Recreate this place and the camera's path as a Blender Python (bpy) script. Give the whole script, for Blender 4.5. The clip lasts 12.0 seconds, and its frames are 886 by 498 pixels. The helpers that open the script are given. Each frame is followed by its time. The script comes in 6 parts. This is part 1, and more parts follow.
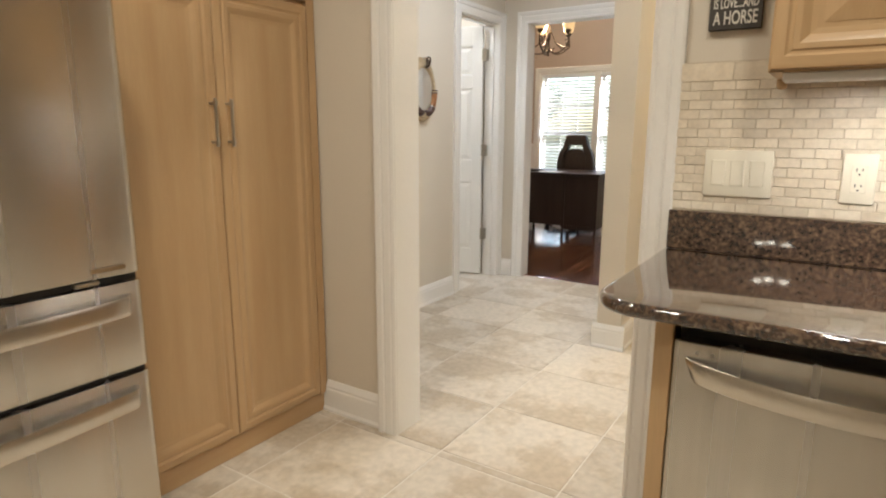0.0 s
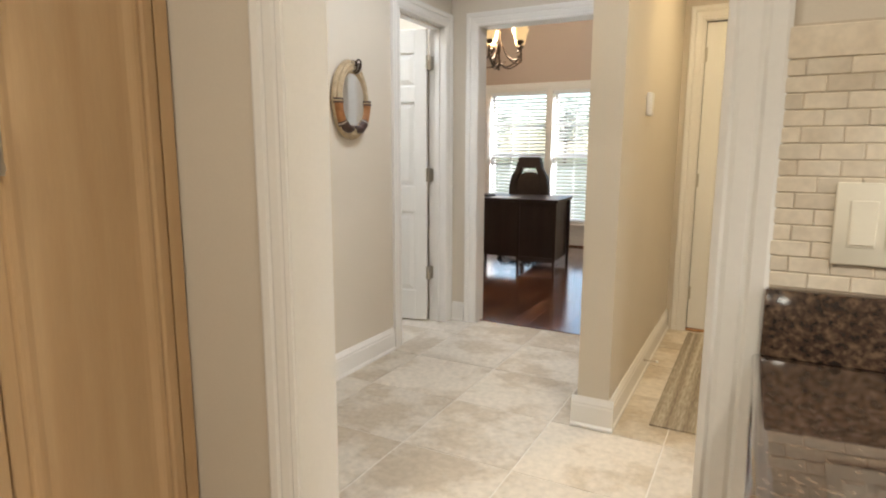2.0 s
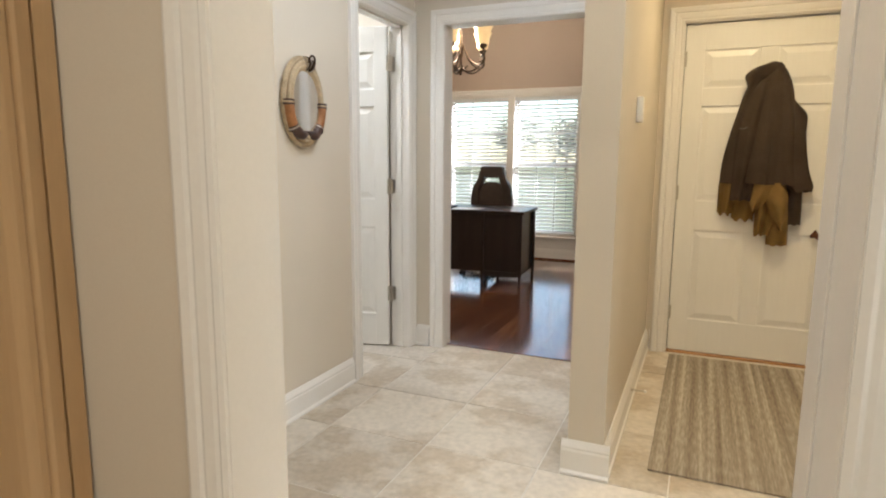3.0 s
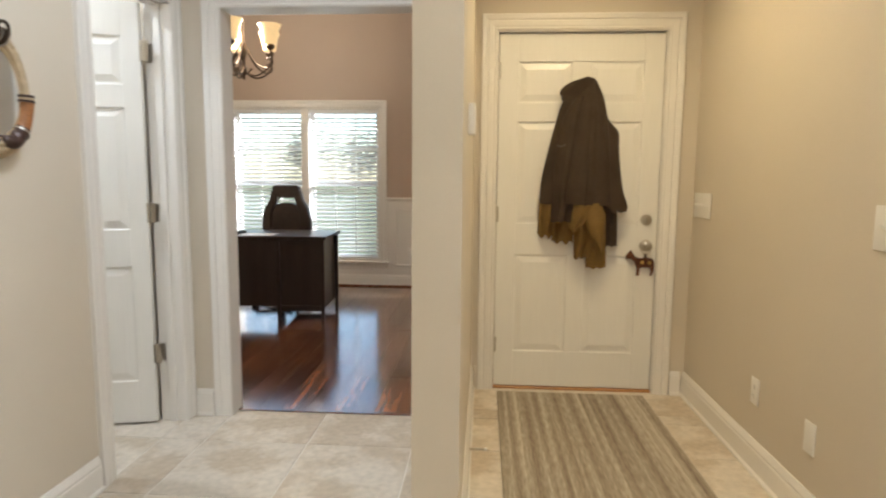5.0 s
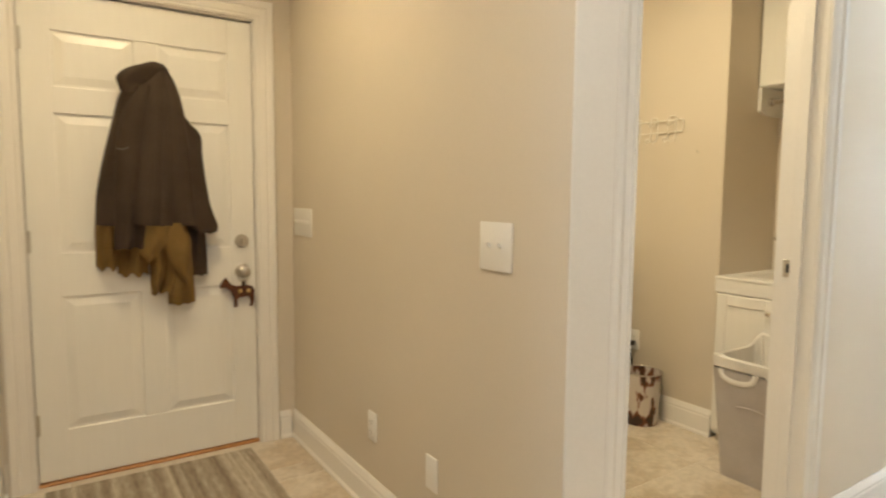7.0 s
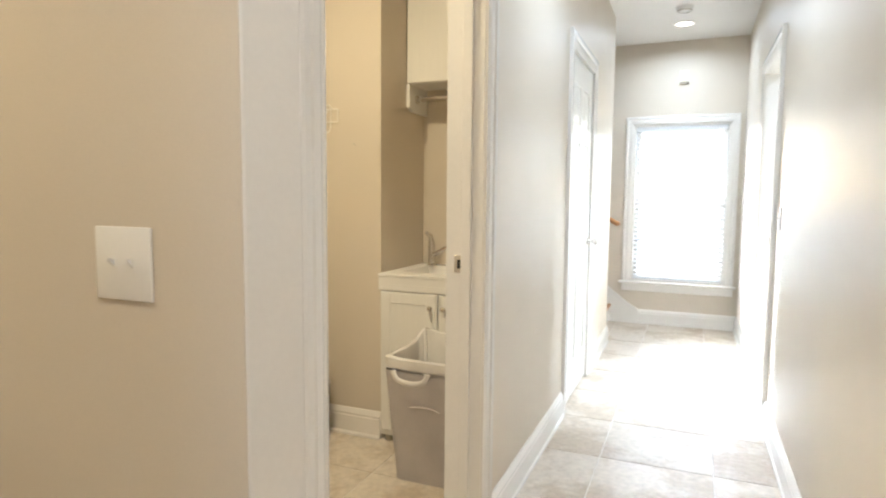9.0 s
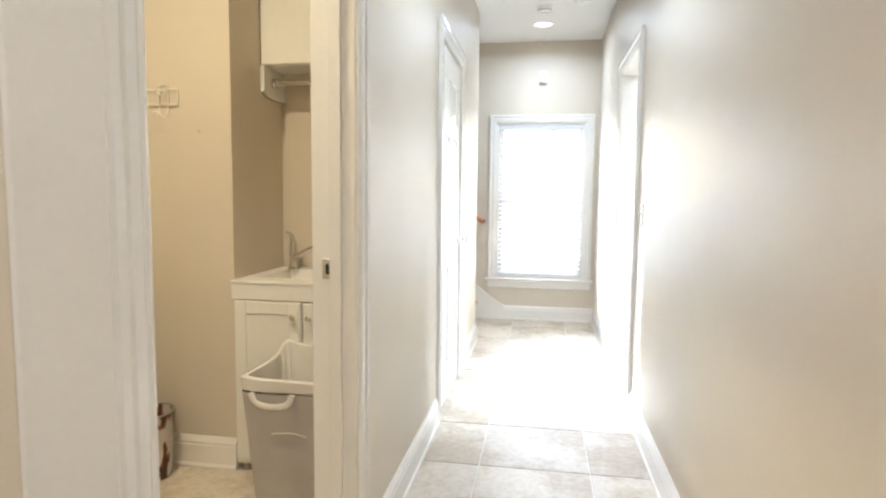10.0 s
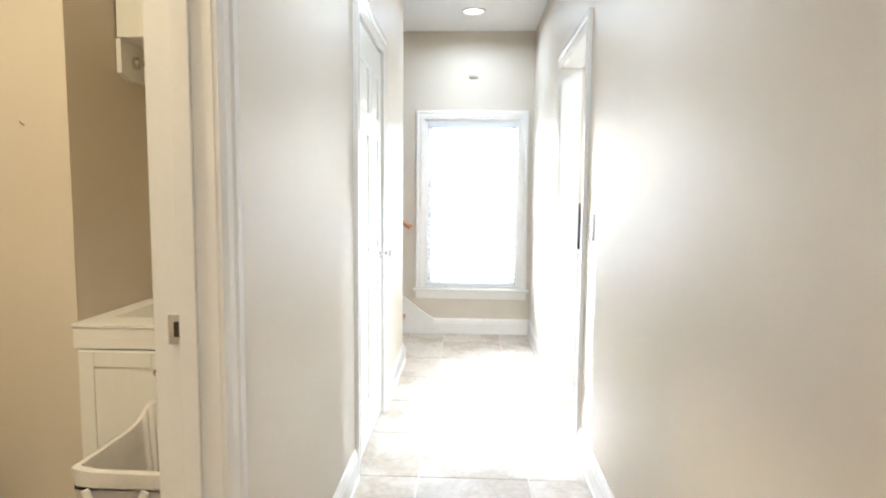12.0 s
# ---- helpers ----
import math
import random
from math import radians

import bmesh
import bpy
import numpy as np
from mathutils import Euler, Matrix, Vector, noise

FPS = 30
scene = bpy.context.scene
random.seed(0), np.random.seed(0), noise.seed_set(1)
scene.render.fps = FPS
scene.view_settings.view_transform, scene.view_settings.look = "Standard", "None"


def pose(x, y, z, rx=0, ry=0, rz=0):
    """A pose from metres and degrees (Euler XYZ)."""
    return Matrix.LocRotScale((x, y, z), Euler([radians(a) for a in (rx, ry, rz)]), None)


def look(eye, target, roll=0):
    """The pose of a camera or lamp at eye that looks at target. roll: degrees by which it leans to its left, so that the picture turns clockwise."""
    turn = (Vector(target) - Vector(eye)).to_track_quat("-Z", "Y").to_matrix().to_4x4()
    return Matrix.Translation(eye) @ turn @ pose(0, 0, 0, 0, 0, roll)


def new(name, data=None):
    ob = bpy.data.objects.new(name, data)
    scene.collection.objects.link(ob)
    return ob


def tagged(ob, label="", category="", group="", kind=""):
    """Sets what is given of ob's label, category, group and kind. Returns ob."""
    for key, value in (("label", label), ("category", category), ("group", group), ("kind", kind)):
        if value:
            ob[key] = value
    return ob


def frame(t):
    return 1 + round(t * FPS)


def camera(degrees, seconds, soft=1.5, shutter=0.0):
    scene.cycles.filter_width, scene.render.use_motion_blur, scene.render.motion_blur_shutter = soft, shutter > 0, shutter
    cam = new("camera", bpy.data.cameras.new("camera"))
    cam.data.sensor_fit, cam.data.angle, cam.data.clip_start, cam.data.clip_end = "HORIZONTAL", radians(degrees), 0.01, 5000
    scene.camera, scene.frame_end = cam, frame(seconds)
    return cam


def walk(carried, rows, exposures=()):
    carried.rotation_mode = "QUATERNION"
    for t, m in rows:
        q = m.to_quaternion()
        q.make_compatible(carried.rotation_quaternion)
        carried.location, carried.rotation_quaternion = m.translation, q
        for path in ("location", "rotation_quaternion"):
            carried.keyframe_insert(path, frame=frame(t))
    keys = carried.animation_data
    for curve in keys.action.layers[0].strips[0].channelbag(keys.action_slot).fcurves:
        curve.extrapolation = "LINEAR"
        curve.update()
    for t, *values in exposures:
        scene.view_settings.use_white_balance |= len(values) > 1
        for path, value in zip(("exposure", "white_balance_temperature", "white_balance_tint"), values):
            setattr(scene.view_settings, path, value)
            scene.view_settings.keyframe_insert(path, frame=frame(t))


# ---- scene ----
cam = camera(73.4, 12.0, soft=2.0, shutter=0.3)
PATH = [
    (0, (0.392, 0.626, 1.227), (-0.681, 2.267, 0.834), 0.2),
    (0.5, (0.278, 0.845, 1.242), (-0.745, 2.521, 0.861), 0.1),
    (1, (0.181, 1.009, 1.231), (-0.789, 2.72, 0.87), 0.3),
    (1.5, (0.085, 1.185, 1.222), (-0.859, 2.915, 0.882), 0.3),
    (2, (-0.005, 1.329, 1.218), (-0.931, 3.072, 0.897), 0.2),
    (2.5, (-0.13, 1.479, 1.221), (-0.994, 3.256, 0.913), 0.3),
    (4.5, (-0.422, 2.059, 1.229), (-0.808, 4.006, 0.985), 0.5),
    (5, (-0.461, 2.209, 1.231), (-0.594, 4.191, 1.001), 0.5),
    (5.5, (-0.452, 2.348, 1.217), (-0.288, 4.33, 1.005), 0.5),
    (6, (-0.419, 2.499, 1.232), (0.047, 4.433, 1.03), 0.7),
    (6.5, (-0.36, 2.621, 1.227), (0.409, 4.458, 1.045), 0.7),
    (7, (-0.296, 2.732, 1.236), (0.799, 4.396, 1.061), 0.5),
    (7.5, (-0.252, 2.84, 1.239), (1.131, 4.274, 1.065), 0.6),
    (7.7, (-0.24, 2.88, 1.232), (1.234, 4.22, 1.061), 0.5),
    (9.5, (0.049, 3.106, 1.224), (1.964, 3.655, 1.047), 0.6),
    (10, (0.16, 3.162, 1.218), (2.125, 3.488, 1.041), 0.6),
    (10.5, (0.302, 3.207, 1.216), (2.286, 3.389, 1.038), 0.5),
    (11, (0.412, 3.213, 1.23), (2.401, 3.322, 1.048), 0.4),
    (11.5, (0.537, 3.218, 1.253), (2.527, 3.302, 1.073), 0.5),
    (12, (0.684, 3.203, 1.273), (2.674, 3.291, 1.089), 0.5),
]
EXPOSURE = 3.2
walk(cam, [(t, look(eye, target, roll)) for t, eye, target, roll in PATH], exposures=[(0.0, EXPOSURE, 5860, 8), (2.5, EXPOSURE, 5820, 7.5), (4.5, EXPOSURE, 5690, 6), (6.5, EXPOSURE, 5840, 6.5), (9.5, EXPOSURE, 5350, 8), (12.0, EXPOSURE, 5350, 8)])

# ---- world and lights ----
SUN_AZ, SUN_EL = 17.5, 16.5     # the sun stands this far round from +x towards +y
world = bpy.data.worlds.new("sky")
world.use_nodes = True
scene.world = world
wt = world.node_tree
sky = wt.nodes.new("ShaderNodeTexSky")
sky.sky_type = "NISHITA"
sky.sun_disc = False
sky.sun_elevation, sky.sun_rotation = radians(SUN_EL), radians(90 - SUN_AZ)
wt.links.new(sky.outputs[0], wt.nodes["Background"].inputs[0])
wt.nodes["Background"].inputs[1].default_value = 0.065


def lamp(name, kind, m, energy, color, size=0.1, size_y=None, spread=None):
    data = bpy.data.lights.new(name, kind)
    data.energy, data.color = energy, color
    if kind == "AREA":
        data.shape, data.size = "DISK", size
        if size_y:
            data.shape, data.size_y = "RECTANGLE", size_y
        if spread:
            data.spread = radians(spread)
    elif kind == "POINT":
        data.shadow_soft_size = size
    elif kind == "SUN":
        data.angle = radians(size)
    ob = new(name, data)
    ob.matrix_world = m
    return ob


sx, sy, sz = math.cos(radians(SUN_EL)) * math.cos(radians(SUN_AZ)), math.cos(radians(SUN_EL)) * math.sin(radians(SUN_AZ)), math.sin(radians(SUN_EL))
lamp("sun", "SUN", look((20 * sx, 20 * sy, 20 * sz), (0, 0, 0)), 2.2, (1, 0.98, 0.97), 0.5)
WARM2 = (1.0, 0.77, 0.44)
COOL = (0.95, 0.965, 1.0)
WARM, KITCH, SOFT = (1.0, 0.73, 0.38), (1.0, 0.875, 0.69), (1.0, 0.88, 0.72)
HALL = (0.93, 0.97, 1.0)
CEIL = 2.70
# ceiling downlights: place, watts, colour; only the hall one at x 5.49 is seen
# the others are added unseen to light their rooms, bath and closet for daylight
SEEN_AND_ADDED_DOWNLIGHTS = [((-0.45, 0.2), 1.5, KITCH), ((0.55, 1.1), 1.65, KITCH), ((-0.75, 1.15), 1.55, KITCH), ((-1.05, 3.90), 1.8, COOL), ((0.0, 4.75), 1.55, WARM),
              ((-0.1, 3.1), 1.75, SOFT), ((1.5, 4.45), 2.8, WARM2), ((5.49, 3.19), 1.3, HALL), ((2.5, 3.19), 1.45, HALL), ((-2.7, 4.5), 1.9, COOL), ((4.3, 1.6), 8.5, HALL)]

# added area lamp outside the hall window, strengthens the daylight that falls in
lamp("hall_window_sky_fill", "AREA", look((6.26, 3.187, 1.18), (0, 3.187, 1.0)), 1.5, (0.93, 0.97, 1.0), 0.84, 1.50)

# ---- helpers ----


def obj(name, bm, material, smooth=False):
    me = bpy.data.meshes.new(name)
    bm.to_mesh(me)
    bm.free()
    me.materials.append(material)
    if smooth:
        me.shade_smooth()
        me.set_sharp_from_angle(angle=radians(38))
    return new(name, me)


def part(name, bm, material, parent=None, label="", smooth=False):
    ob = obj(name, bm, material, smooth)
    ob.parent = parent
    return tagged(ob, label)


def thing(name, loc, rz, label, category, group="", kind=""):
    ob = new(name)
    ob.empty_display_size = 0.1
    ob.matrix_world = pose(*loc, 0, 0, rz)
    return tagged(ob, label, category, group, kind)


def structure(name, bm, material, label="", smooth=False, category=""):
    return tagged(obj(name, bm, material, smooth), label, category, kind="structure")


def add_box(bm, x0, x1, y0, y1, z0, z1, bevel=0.0, seg=1):
    m = Matrix.LocRotScale(((x0 + x1) / 2, (y0 + y1) / 2, (z0 + z1) / 2), None, (abs(x1 - x0), abs(y1 - y0), abs(z1 - z0)))
    made = bmesh.ops.create_cube(bm, size=1, matrix=m)["verts"]
    if bevel:
        edges = list({e for v in made for e in v.link_edges})
        bmesh.ops.bevel(bm, geom=edges, offset=bevel, segments=seg, affect="EDGES", profile=0.5)
    return bm


def box(x0, x1, y0, y1, z0, z1, bevel=0.0, seg=1):
    return add_box(bmesh.new(), x0, x1, y0, y1, z0, z1, bevel, seg)


def add_tube(bm, pts, r, seg=8, cap=True):
    """A round bar along points; r may be one radius or one a point."""
    pts = [Vector(p) for p in pts]
    rs = r if isinstance(r, (list, tuple)) else [r] * len(pts)
    rings, side = [], None
    for i, p in enumerate(pts):
        d = (pts[min(i + 1, len(pts) - 1)] - pts[max(i - 1, 0)]).normalized()
        if side is None:
            side = d.orthogonal().normalized()
        side = (side - d * side.dot(d)).normalized()
        up = d.cross(side)
        rings.append([bm.verts.new(p + rs[i] * (math.cos(a) * side + math.sin(a) * up)) for a in (2 * math.pi * k / seg for k in range(seg))])
    for a, b in zip(rings, rings[1:]):
        for k in range(seg):
            bm.faces.new((a[k], a[(k + 1) % seg], b[(k + 1) % seg], b[k]))
    if cap:
        bm.faces.new(rings[0][::-1])
        bm.faces.new(rings[-1])
    return bm


def add_lathe(bm, profile, seg=20, m=Matrix()):
    """Turns (radius, height) points round z, then moves them by m."""
    rings = []
    for r, h in profile:
        if r < 1e-5:
            rings.append([bm.verts.new(m @ Vector((0, 0, h)))])
        else:
            rings.append([bm.verts.new(m @ Vector((r * math.cos(2 * math.pi * k / seg), r * math.sin(2 * math.pi * k / seg), h))) for k in range(seg)])
    for a, b in zip(rings, rings[1:]):
        for k in range(seg):
            n = (k + 1) % seg
            if len(a) == 1 and len(b) > 1:
                bm.faces.new((a[0], b[n], b[k]))
            elif len(b) == 1 and len(a) > 1:
                bm.faces.new((a[k], a[n], b[0]))
            elif len(a) > 1:
                bm.faces.new((a[k], a[n], b[n], b[k]))
    return bm


def add_prism(bm, outline, axis, a, b):
    """Extrudes an outline of 2D points along axis (0, 1, 2) from a to b; the 2D points take the other two axes in order."""
    def at(p, c):
        q = list(p)
        q.insert(axis, c)
        return bm.verts.new(q)
    lo, hi = [at(p, a) for p in outline], [at(p, b) for p in outline]
    bm.faces.new(lo)
    bm.faces.new(hi[::-1])
    n = len(outline)
    for i in range(n):
        bm.faces.new((lo[i], hi[i], hi[(i + 1) % n], lo[(i + 1) % n]))
    bmesh.ops.recalc_face_normals(bm, faces=bm.faces)
    return bm


def catmull(pts, n=6):
    pts = [Vector(p) for p in pts]
    ext = [2 * pts[0] - pts[1]] + pts + [2 * pts[-1] - pts[-2]]
    out = []
    for i in range(1, len(ext) - 2):
        p0, p1, p2, p3 = ext[i - 1:i + 3]
        for k in range(n):
            t = k / n
            out.append(0.5 * (2 * p1 + (p2 - p0) * t + (2 * p0 - 5 * p1 + 4 * p2 - p3) * t * t + (3 * p1 - p0 - 3 * p2 + p3) * t ** 3))
    return out + [pts[-1]]


# ---- materials ----


def mat(name, color, rough=0.5, metal=0.0, vary=0.06, scale=3.0, grain=60.0, bump=0.05, stretch=(1, 1, 1), rand=0.0, second=None, coat=0.0, detail=4, emit=None, spec=0.5, lo=0.35, hi=0.68, nrough=0.5):
    """A surface with broad stains, fine grain and relief. second: the colour of the stains; rand: brightness change from piece to piece."""
    m = bpy.data.materials.new(name)
    m.use_nodes = True
    t = m.node_tree
    n, l = t.nodes, t.links
    b = n["Principled BSDF"]
    b.inputs["Roughness"].default_value, b.inputs["Metallic"].default_value = rough, metal
    b.inputs["Coat Weight"].default_value = coat
    b.inputs["Specular IOR Level"].default_value = spec
    co = n.new("ShaderNodeTexCoord")
    mp = n.new("ShaderNodeMapping")
    mp.inputs["Scale"].default_value = stretch
    l.new(co.outputs["Object"], mp.inputs[0])
    if rand:
        info = n.new("ShaderNodeObjectInfo")
        off = n.new("ShaderNodeVectorMath")
        off.operation = "MULTIPLY_ADD"
        l.new(info.outputs["Random"], off.inputs[0])
        off.inputs[1].default_value = (37, 53, 71)
        l.new(mp.outputs[0], off.inputs[2])
        src = off.outputs[0]
    else:
        src = mp.outputs[0]
    big = n.new("ShaderNodeTexNoise")
    big.inputs["Scale"].default_value, big.inputs["Detail"].default_value = scale, detail
    big.inputs["Roughness"].default_value = nrough
    fine = n.new("ShaderNodeTexNoise")
    fine.inputs["Scale"].default_value, fine.inputs["Detail"].default_value = grain, 3
    l.new(src, big.inputs["Vector"])
    l.new(src, fine.inputs["Vector"])
    mix = n.new("ShaderNodeMix")
    mix.data_type = "RGBA"
    c2 = second or tuple(c * (1 - 2 * vary) for c in color)
    mix.inputs[6].default_value, mix.inputs[7].default_value = (*color, 1), (*c2, 1)
    ramp = n.new("ShaderNodeMapRange")
    ramp.inputs[1].default_value, ramp.inputs[2].default_value = lo, hi
    l.new(big.outputs[0], ramp.inputs[0])
    l.new(ramp.outputs[0], mix.inputs[0])
    val = n.new("ShaderNodeHueSaturation")
    l.new(mix.outputs[2], val.inputs["Color"])
    mr = n.new("ShaderNodeMapRange")
    mr.inputs[1].default_value, mr.inputs[2].default_value = 0.3, 0.7
    mr.inputs[3].default_value, mr.inputs[4].default_value = 1 - vary, 1 + vary
    l.new(fine.outputs[0], mr.inputs[0])
    if rand:
        mul = n.new("ShaderNodeMath")
        mul.operation = "MULTIPLY"
        r2 = n.new("ShaderNodeMapRange")
        r2.inputs[3].default_value, r2.inputs[4].default_value = 1 - rand, 1 + rand
        l.new(info.outputs["Random"], r2.inputs[0])
        l.new(mr.outputs[0], mul.inputs[0])
        l.new(r2.outputs[0], mul.inputs[1])
        l.new(mul.outputs[0], val.inputs["Value"])
    else:
        l.new(mr.outputs[0], val.inputs["Value"])
    l.new(val.outputs[0], b.inputs["Base Color"])
    rr = n.new("ShaderNodeMapRange")
    rr.inputs[3].default_value, rr.inputs[4].default_value = max(0.02, rough - 0.06), rough + 0.06
    l.new(big.outputs[0], rr.inputs[0])
    l.new(rr.outputs[0], b.inputs["Roughness"])
    if bump:
        bp = n.new("ShaderNodeBump")
        bp.inputs["Strength"].default_value, bp.inputs["Distance"].default_value = bump, 0.004
        l.new(fine.outputs[0], bp.inputs["Height"])
        l.new(bp.outputs[0], b.inputs["Normal"])
    if emit:
        b.inputs["Emission Color"].default_value, b.inputs["Emission Strength"].default_value = (*emit[0], 1), emit[1]
    return m


PAINT = mat("wall_paint", (0.66, 0.593, 0.49), 0.44, spec=0.18, vary=0.015, scale=1.5, grain=220, bump=0.06)
PAINT_OFFICE = mat("office_paint", (0.46, 0.36, 0.285), 0.55, vary=0.015, scale=1.5, grain=220, bump=0.06)
CEILING = mat("ceiling_paint", (0.82, 0.80, 0.76), 0.7, vary=0.01, grain=150, bump=0.08)
TRIM = mat("trim_paint", (0.82, 0.79, 0.74), 0.24, vary=0.012, scale=2, grain=90, bump=0.02)
DOORWHITE = mat("door_paint", (0.82, 0.80, 0.75), 0.35, vary=0.012, scale=2, grain=60, bump=0.05, stretch=(1, 1, 0.1))
MAPLE = mat("maple", (0.54, 0.365, 0.19), 0.38, vary=0.03, scale=2.5, grain=40, bump=0.03, stretch=(6, 6, 0.5), second=(0.48, 0.31, 0.15), coat=0.15)
MAPLE_H = mat("maple_across", (0.54, 0.365, 0.19), 0.38, vary=0.03, scale=2.5, grain=40, bump=0.03, stretch=(0.5, 0.5, 6), second=(0.48, 0.31, 0.15), coat=0.15)
STEEL = mat("brushed_steel", (0.64, 0.61, 0.56), 0.26, 1.0, vary=0.03, scale=1.6, grain=45, bump=0.05, stretch=(9, 9, 0.05))
STEEL_BAR = mat("handle_steel", (0.66, 0.62, 0.56), 0.24, 1.0, vary=0.02, scale=3, grain=120, bump=0.01, stretch=(0.2, 0.2, 6))
CHROME = mat("chrome", (0.75, 0.73, 0.70), 0.14, 1.0, vary=0.02, bump=0.0)
NICKEL = mat("satin_nickel", (0.55, 0.51, 0.44), 0.3, 1.0, vary=0.03, bump=0.0)
BRONZE = mat("dark_bronze", (0.10, 0.07, 0.05), 0.38, 0.8, vary=0.15, scale=20, bump=0.05)
BLACK = mat("black_gap", (0.02, 0.018, 0.016), 0.6, vary=0.1, bump=0.0)
PLATE = mat("plate_plastic", (0.79, 0.73, 0.59), 0.35, vary=0.01, bump=0.0)
PLATEWHITE = mat("white_plastic", (0.82, 0.80, 0.76), 0.35, vary=0.01, bump=0.0)
TILE = mat("floor_tile", (0.62, 0.555, 0.46), 0.52, vary=0.09, scale=2.7, grain=34, nrough=0.68, bump=0.06, rand=0.06, second=(0.50, 0.42, 0.315), detail=12, spec=0.3, lo=0.47, hi=0.57)
GROUT = mat("grout", (0.78, 0.73, 0.65), 0.85, vary=0.08, grain=200, bump=0.2)
SUBWAY = mat("splash_tile", (0.72, 0.64, 0.51), 0.32, vary=0.06, scale=14, grain=90, bump=0.10, rand=0.08, second=(0.62, 0.53, 0.40), detail=6)
SPLASHGROUT = mat("splash_grout", (0.58, 0.49, 0.37), 0.9, vary=0.06, grain=200, bump=0.15)
PLANK = mat("cherry_plank", (0.25, 0.098, 0.042), 0.16, vary=0.22, scale=3, grain=26, bump=0.02, stretch=(11, 0.7, 9), rand=0.42, second=(0.075, 0.025, 0.013), coat=1.0, lo=0.40, hi=0.60)
DESKWOOD = mat("espresso_wood", (0.040, 0.028, 0.022), 0.30, vary=0.12, scale=3, grain=30, bump=0.01, stretch=(5, 5, 0.4))
LEATHER = mat("chair_leather", (0.05, 0.035, 0.027), 0.5, vary=0.1, scale=20, grain=140, bump=0.15)
MIRROR = mat("mirror_glass", (0.85, 0.85, 0.84), 0.02, 1.0, vary=0.0, bump=0.0)
ROPE = mat("rope", (0.55, 0.43, 0.27), 0.8, vary=0.12, scale=30, grain=160, bump=0.4)
TANLEATHER = mat("tan_leather", (0.38, 0.16, 0.05), 0.5, vary=0.15, scale=25, grain=120, bump=0.2)
DARKLEATHER = mat("dark_leather", (0.07, 0.035, 0.025), 0.4, vary=0.2, scale=30, grain=120, bump=0.2)
JACKET = mat("jacket_cloth", (0.115, 0.080, 0.056), 0.85, vary=0.12, scale=6, grain=300, bump=0.25)
TANCLOTH = mat("tan_cloth", (0.40, 0.25, 0.085), 0.9, vary=0.12, scale=8, grain=250, bump=0.25)
HAMPER = mat("grey_cloth", (0.54, 0.50, 0.47), 0.85, vary=0.06, scale=7, grain=300, bump=0.2)
LINER = mat("liner_cloth", (0.80, 0.77, 0.72), 0.85, vary=0.05, scale=8, grain=250, bump=0.2)
WOODRAIL = mat("oak_rail", (0.50, 0.25, 0.09), 0.4, vary=0.1, scale=6, grain=60, bump=0.05, stretch=(1, 0.2, 1))
GLASSSHADE = mat("amber_shade", (0.85, 0.62, 0.35), 0.4, vary=0.04, scale=15, bump=0.0, emit=((1.0, 0.66, 0.28), 0.085))
LAMPGLOW = mat("lamp_lens", (0.9, 0.85, 0.75), 0.4, vary=0.0, bump=0.0, emit=((1.0, 0.85, 0.65), 0.45))


def brushed(m, amount, turn):
    """Brushing that draws highlights out along one direction."""
    b = m.node_tree.nodes["Principled BSDF"]
    tan_dir = m.node_tree.nodes.new("ShaderNodeTangent")
    tan_dir.direction_type, tan_dir.axis = "RADIAL", "Z"
    b.inputs["Anisotropic"].default_value, b.inputs["Anisotropic Rotation"].default_value = amount, turn
    m.node_tree.links.new(tan_dir.outputs[0], b.inputs["Tangent"])


brushed(STEEL, 0.8, 0.25)
SLAT = mat("blind_slat", (0.76, 0.77, 0.78), 0.4, vary=0.01, scale=6, grain=80, bump=0.02)


def let_through(m, color, share):
    """Lets a share of the light pass through a thin white slat."""
    n, l = m.node_tree.nodes, m.node_tree.links
    tr, mx = n.new("ShaderNodeBsdfTranslucent"), n.new("ShaderNodeMixShader")
    tr.inputs["Color"].default_value = (*color, 1)
    mx.inputs[0].default_value = share
    l.new(n["Principled BSDF"].outputs[0], mx.inputs[1])
    l.new(tr.outputs[0], mx.inputs[2])
    l.new(mx.outputs[0], n["Material Output"].inputs["Surface"])


let_through(SLAT, (0.85, 0.85, 0.84), 0.06)
PLANK.node_tree.nodes["Principled BSDF"].inputs["Coat Roughness"].default_value = 0.13
GRASS = mat("lawn", (0.10, 0.13, 0.04), 0.9, vary=0.25, scale=0.3, grain=4, bump=0.3, second=(0.14, 0.14, 0.05))
LEAF = mat("leaves", (0.12, 0.14, 0.09), 0.7, vary=0.3, scale=1.5, grain=9, bump=0.2)
BARK = mat("bark", (0.10, 0.07, 0.05), 0.9, vary=0.2, scale=6, grain=30, bump=0.4)


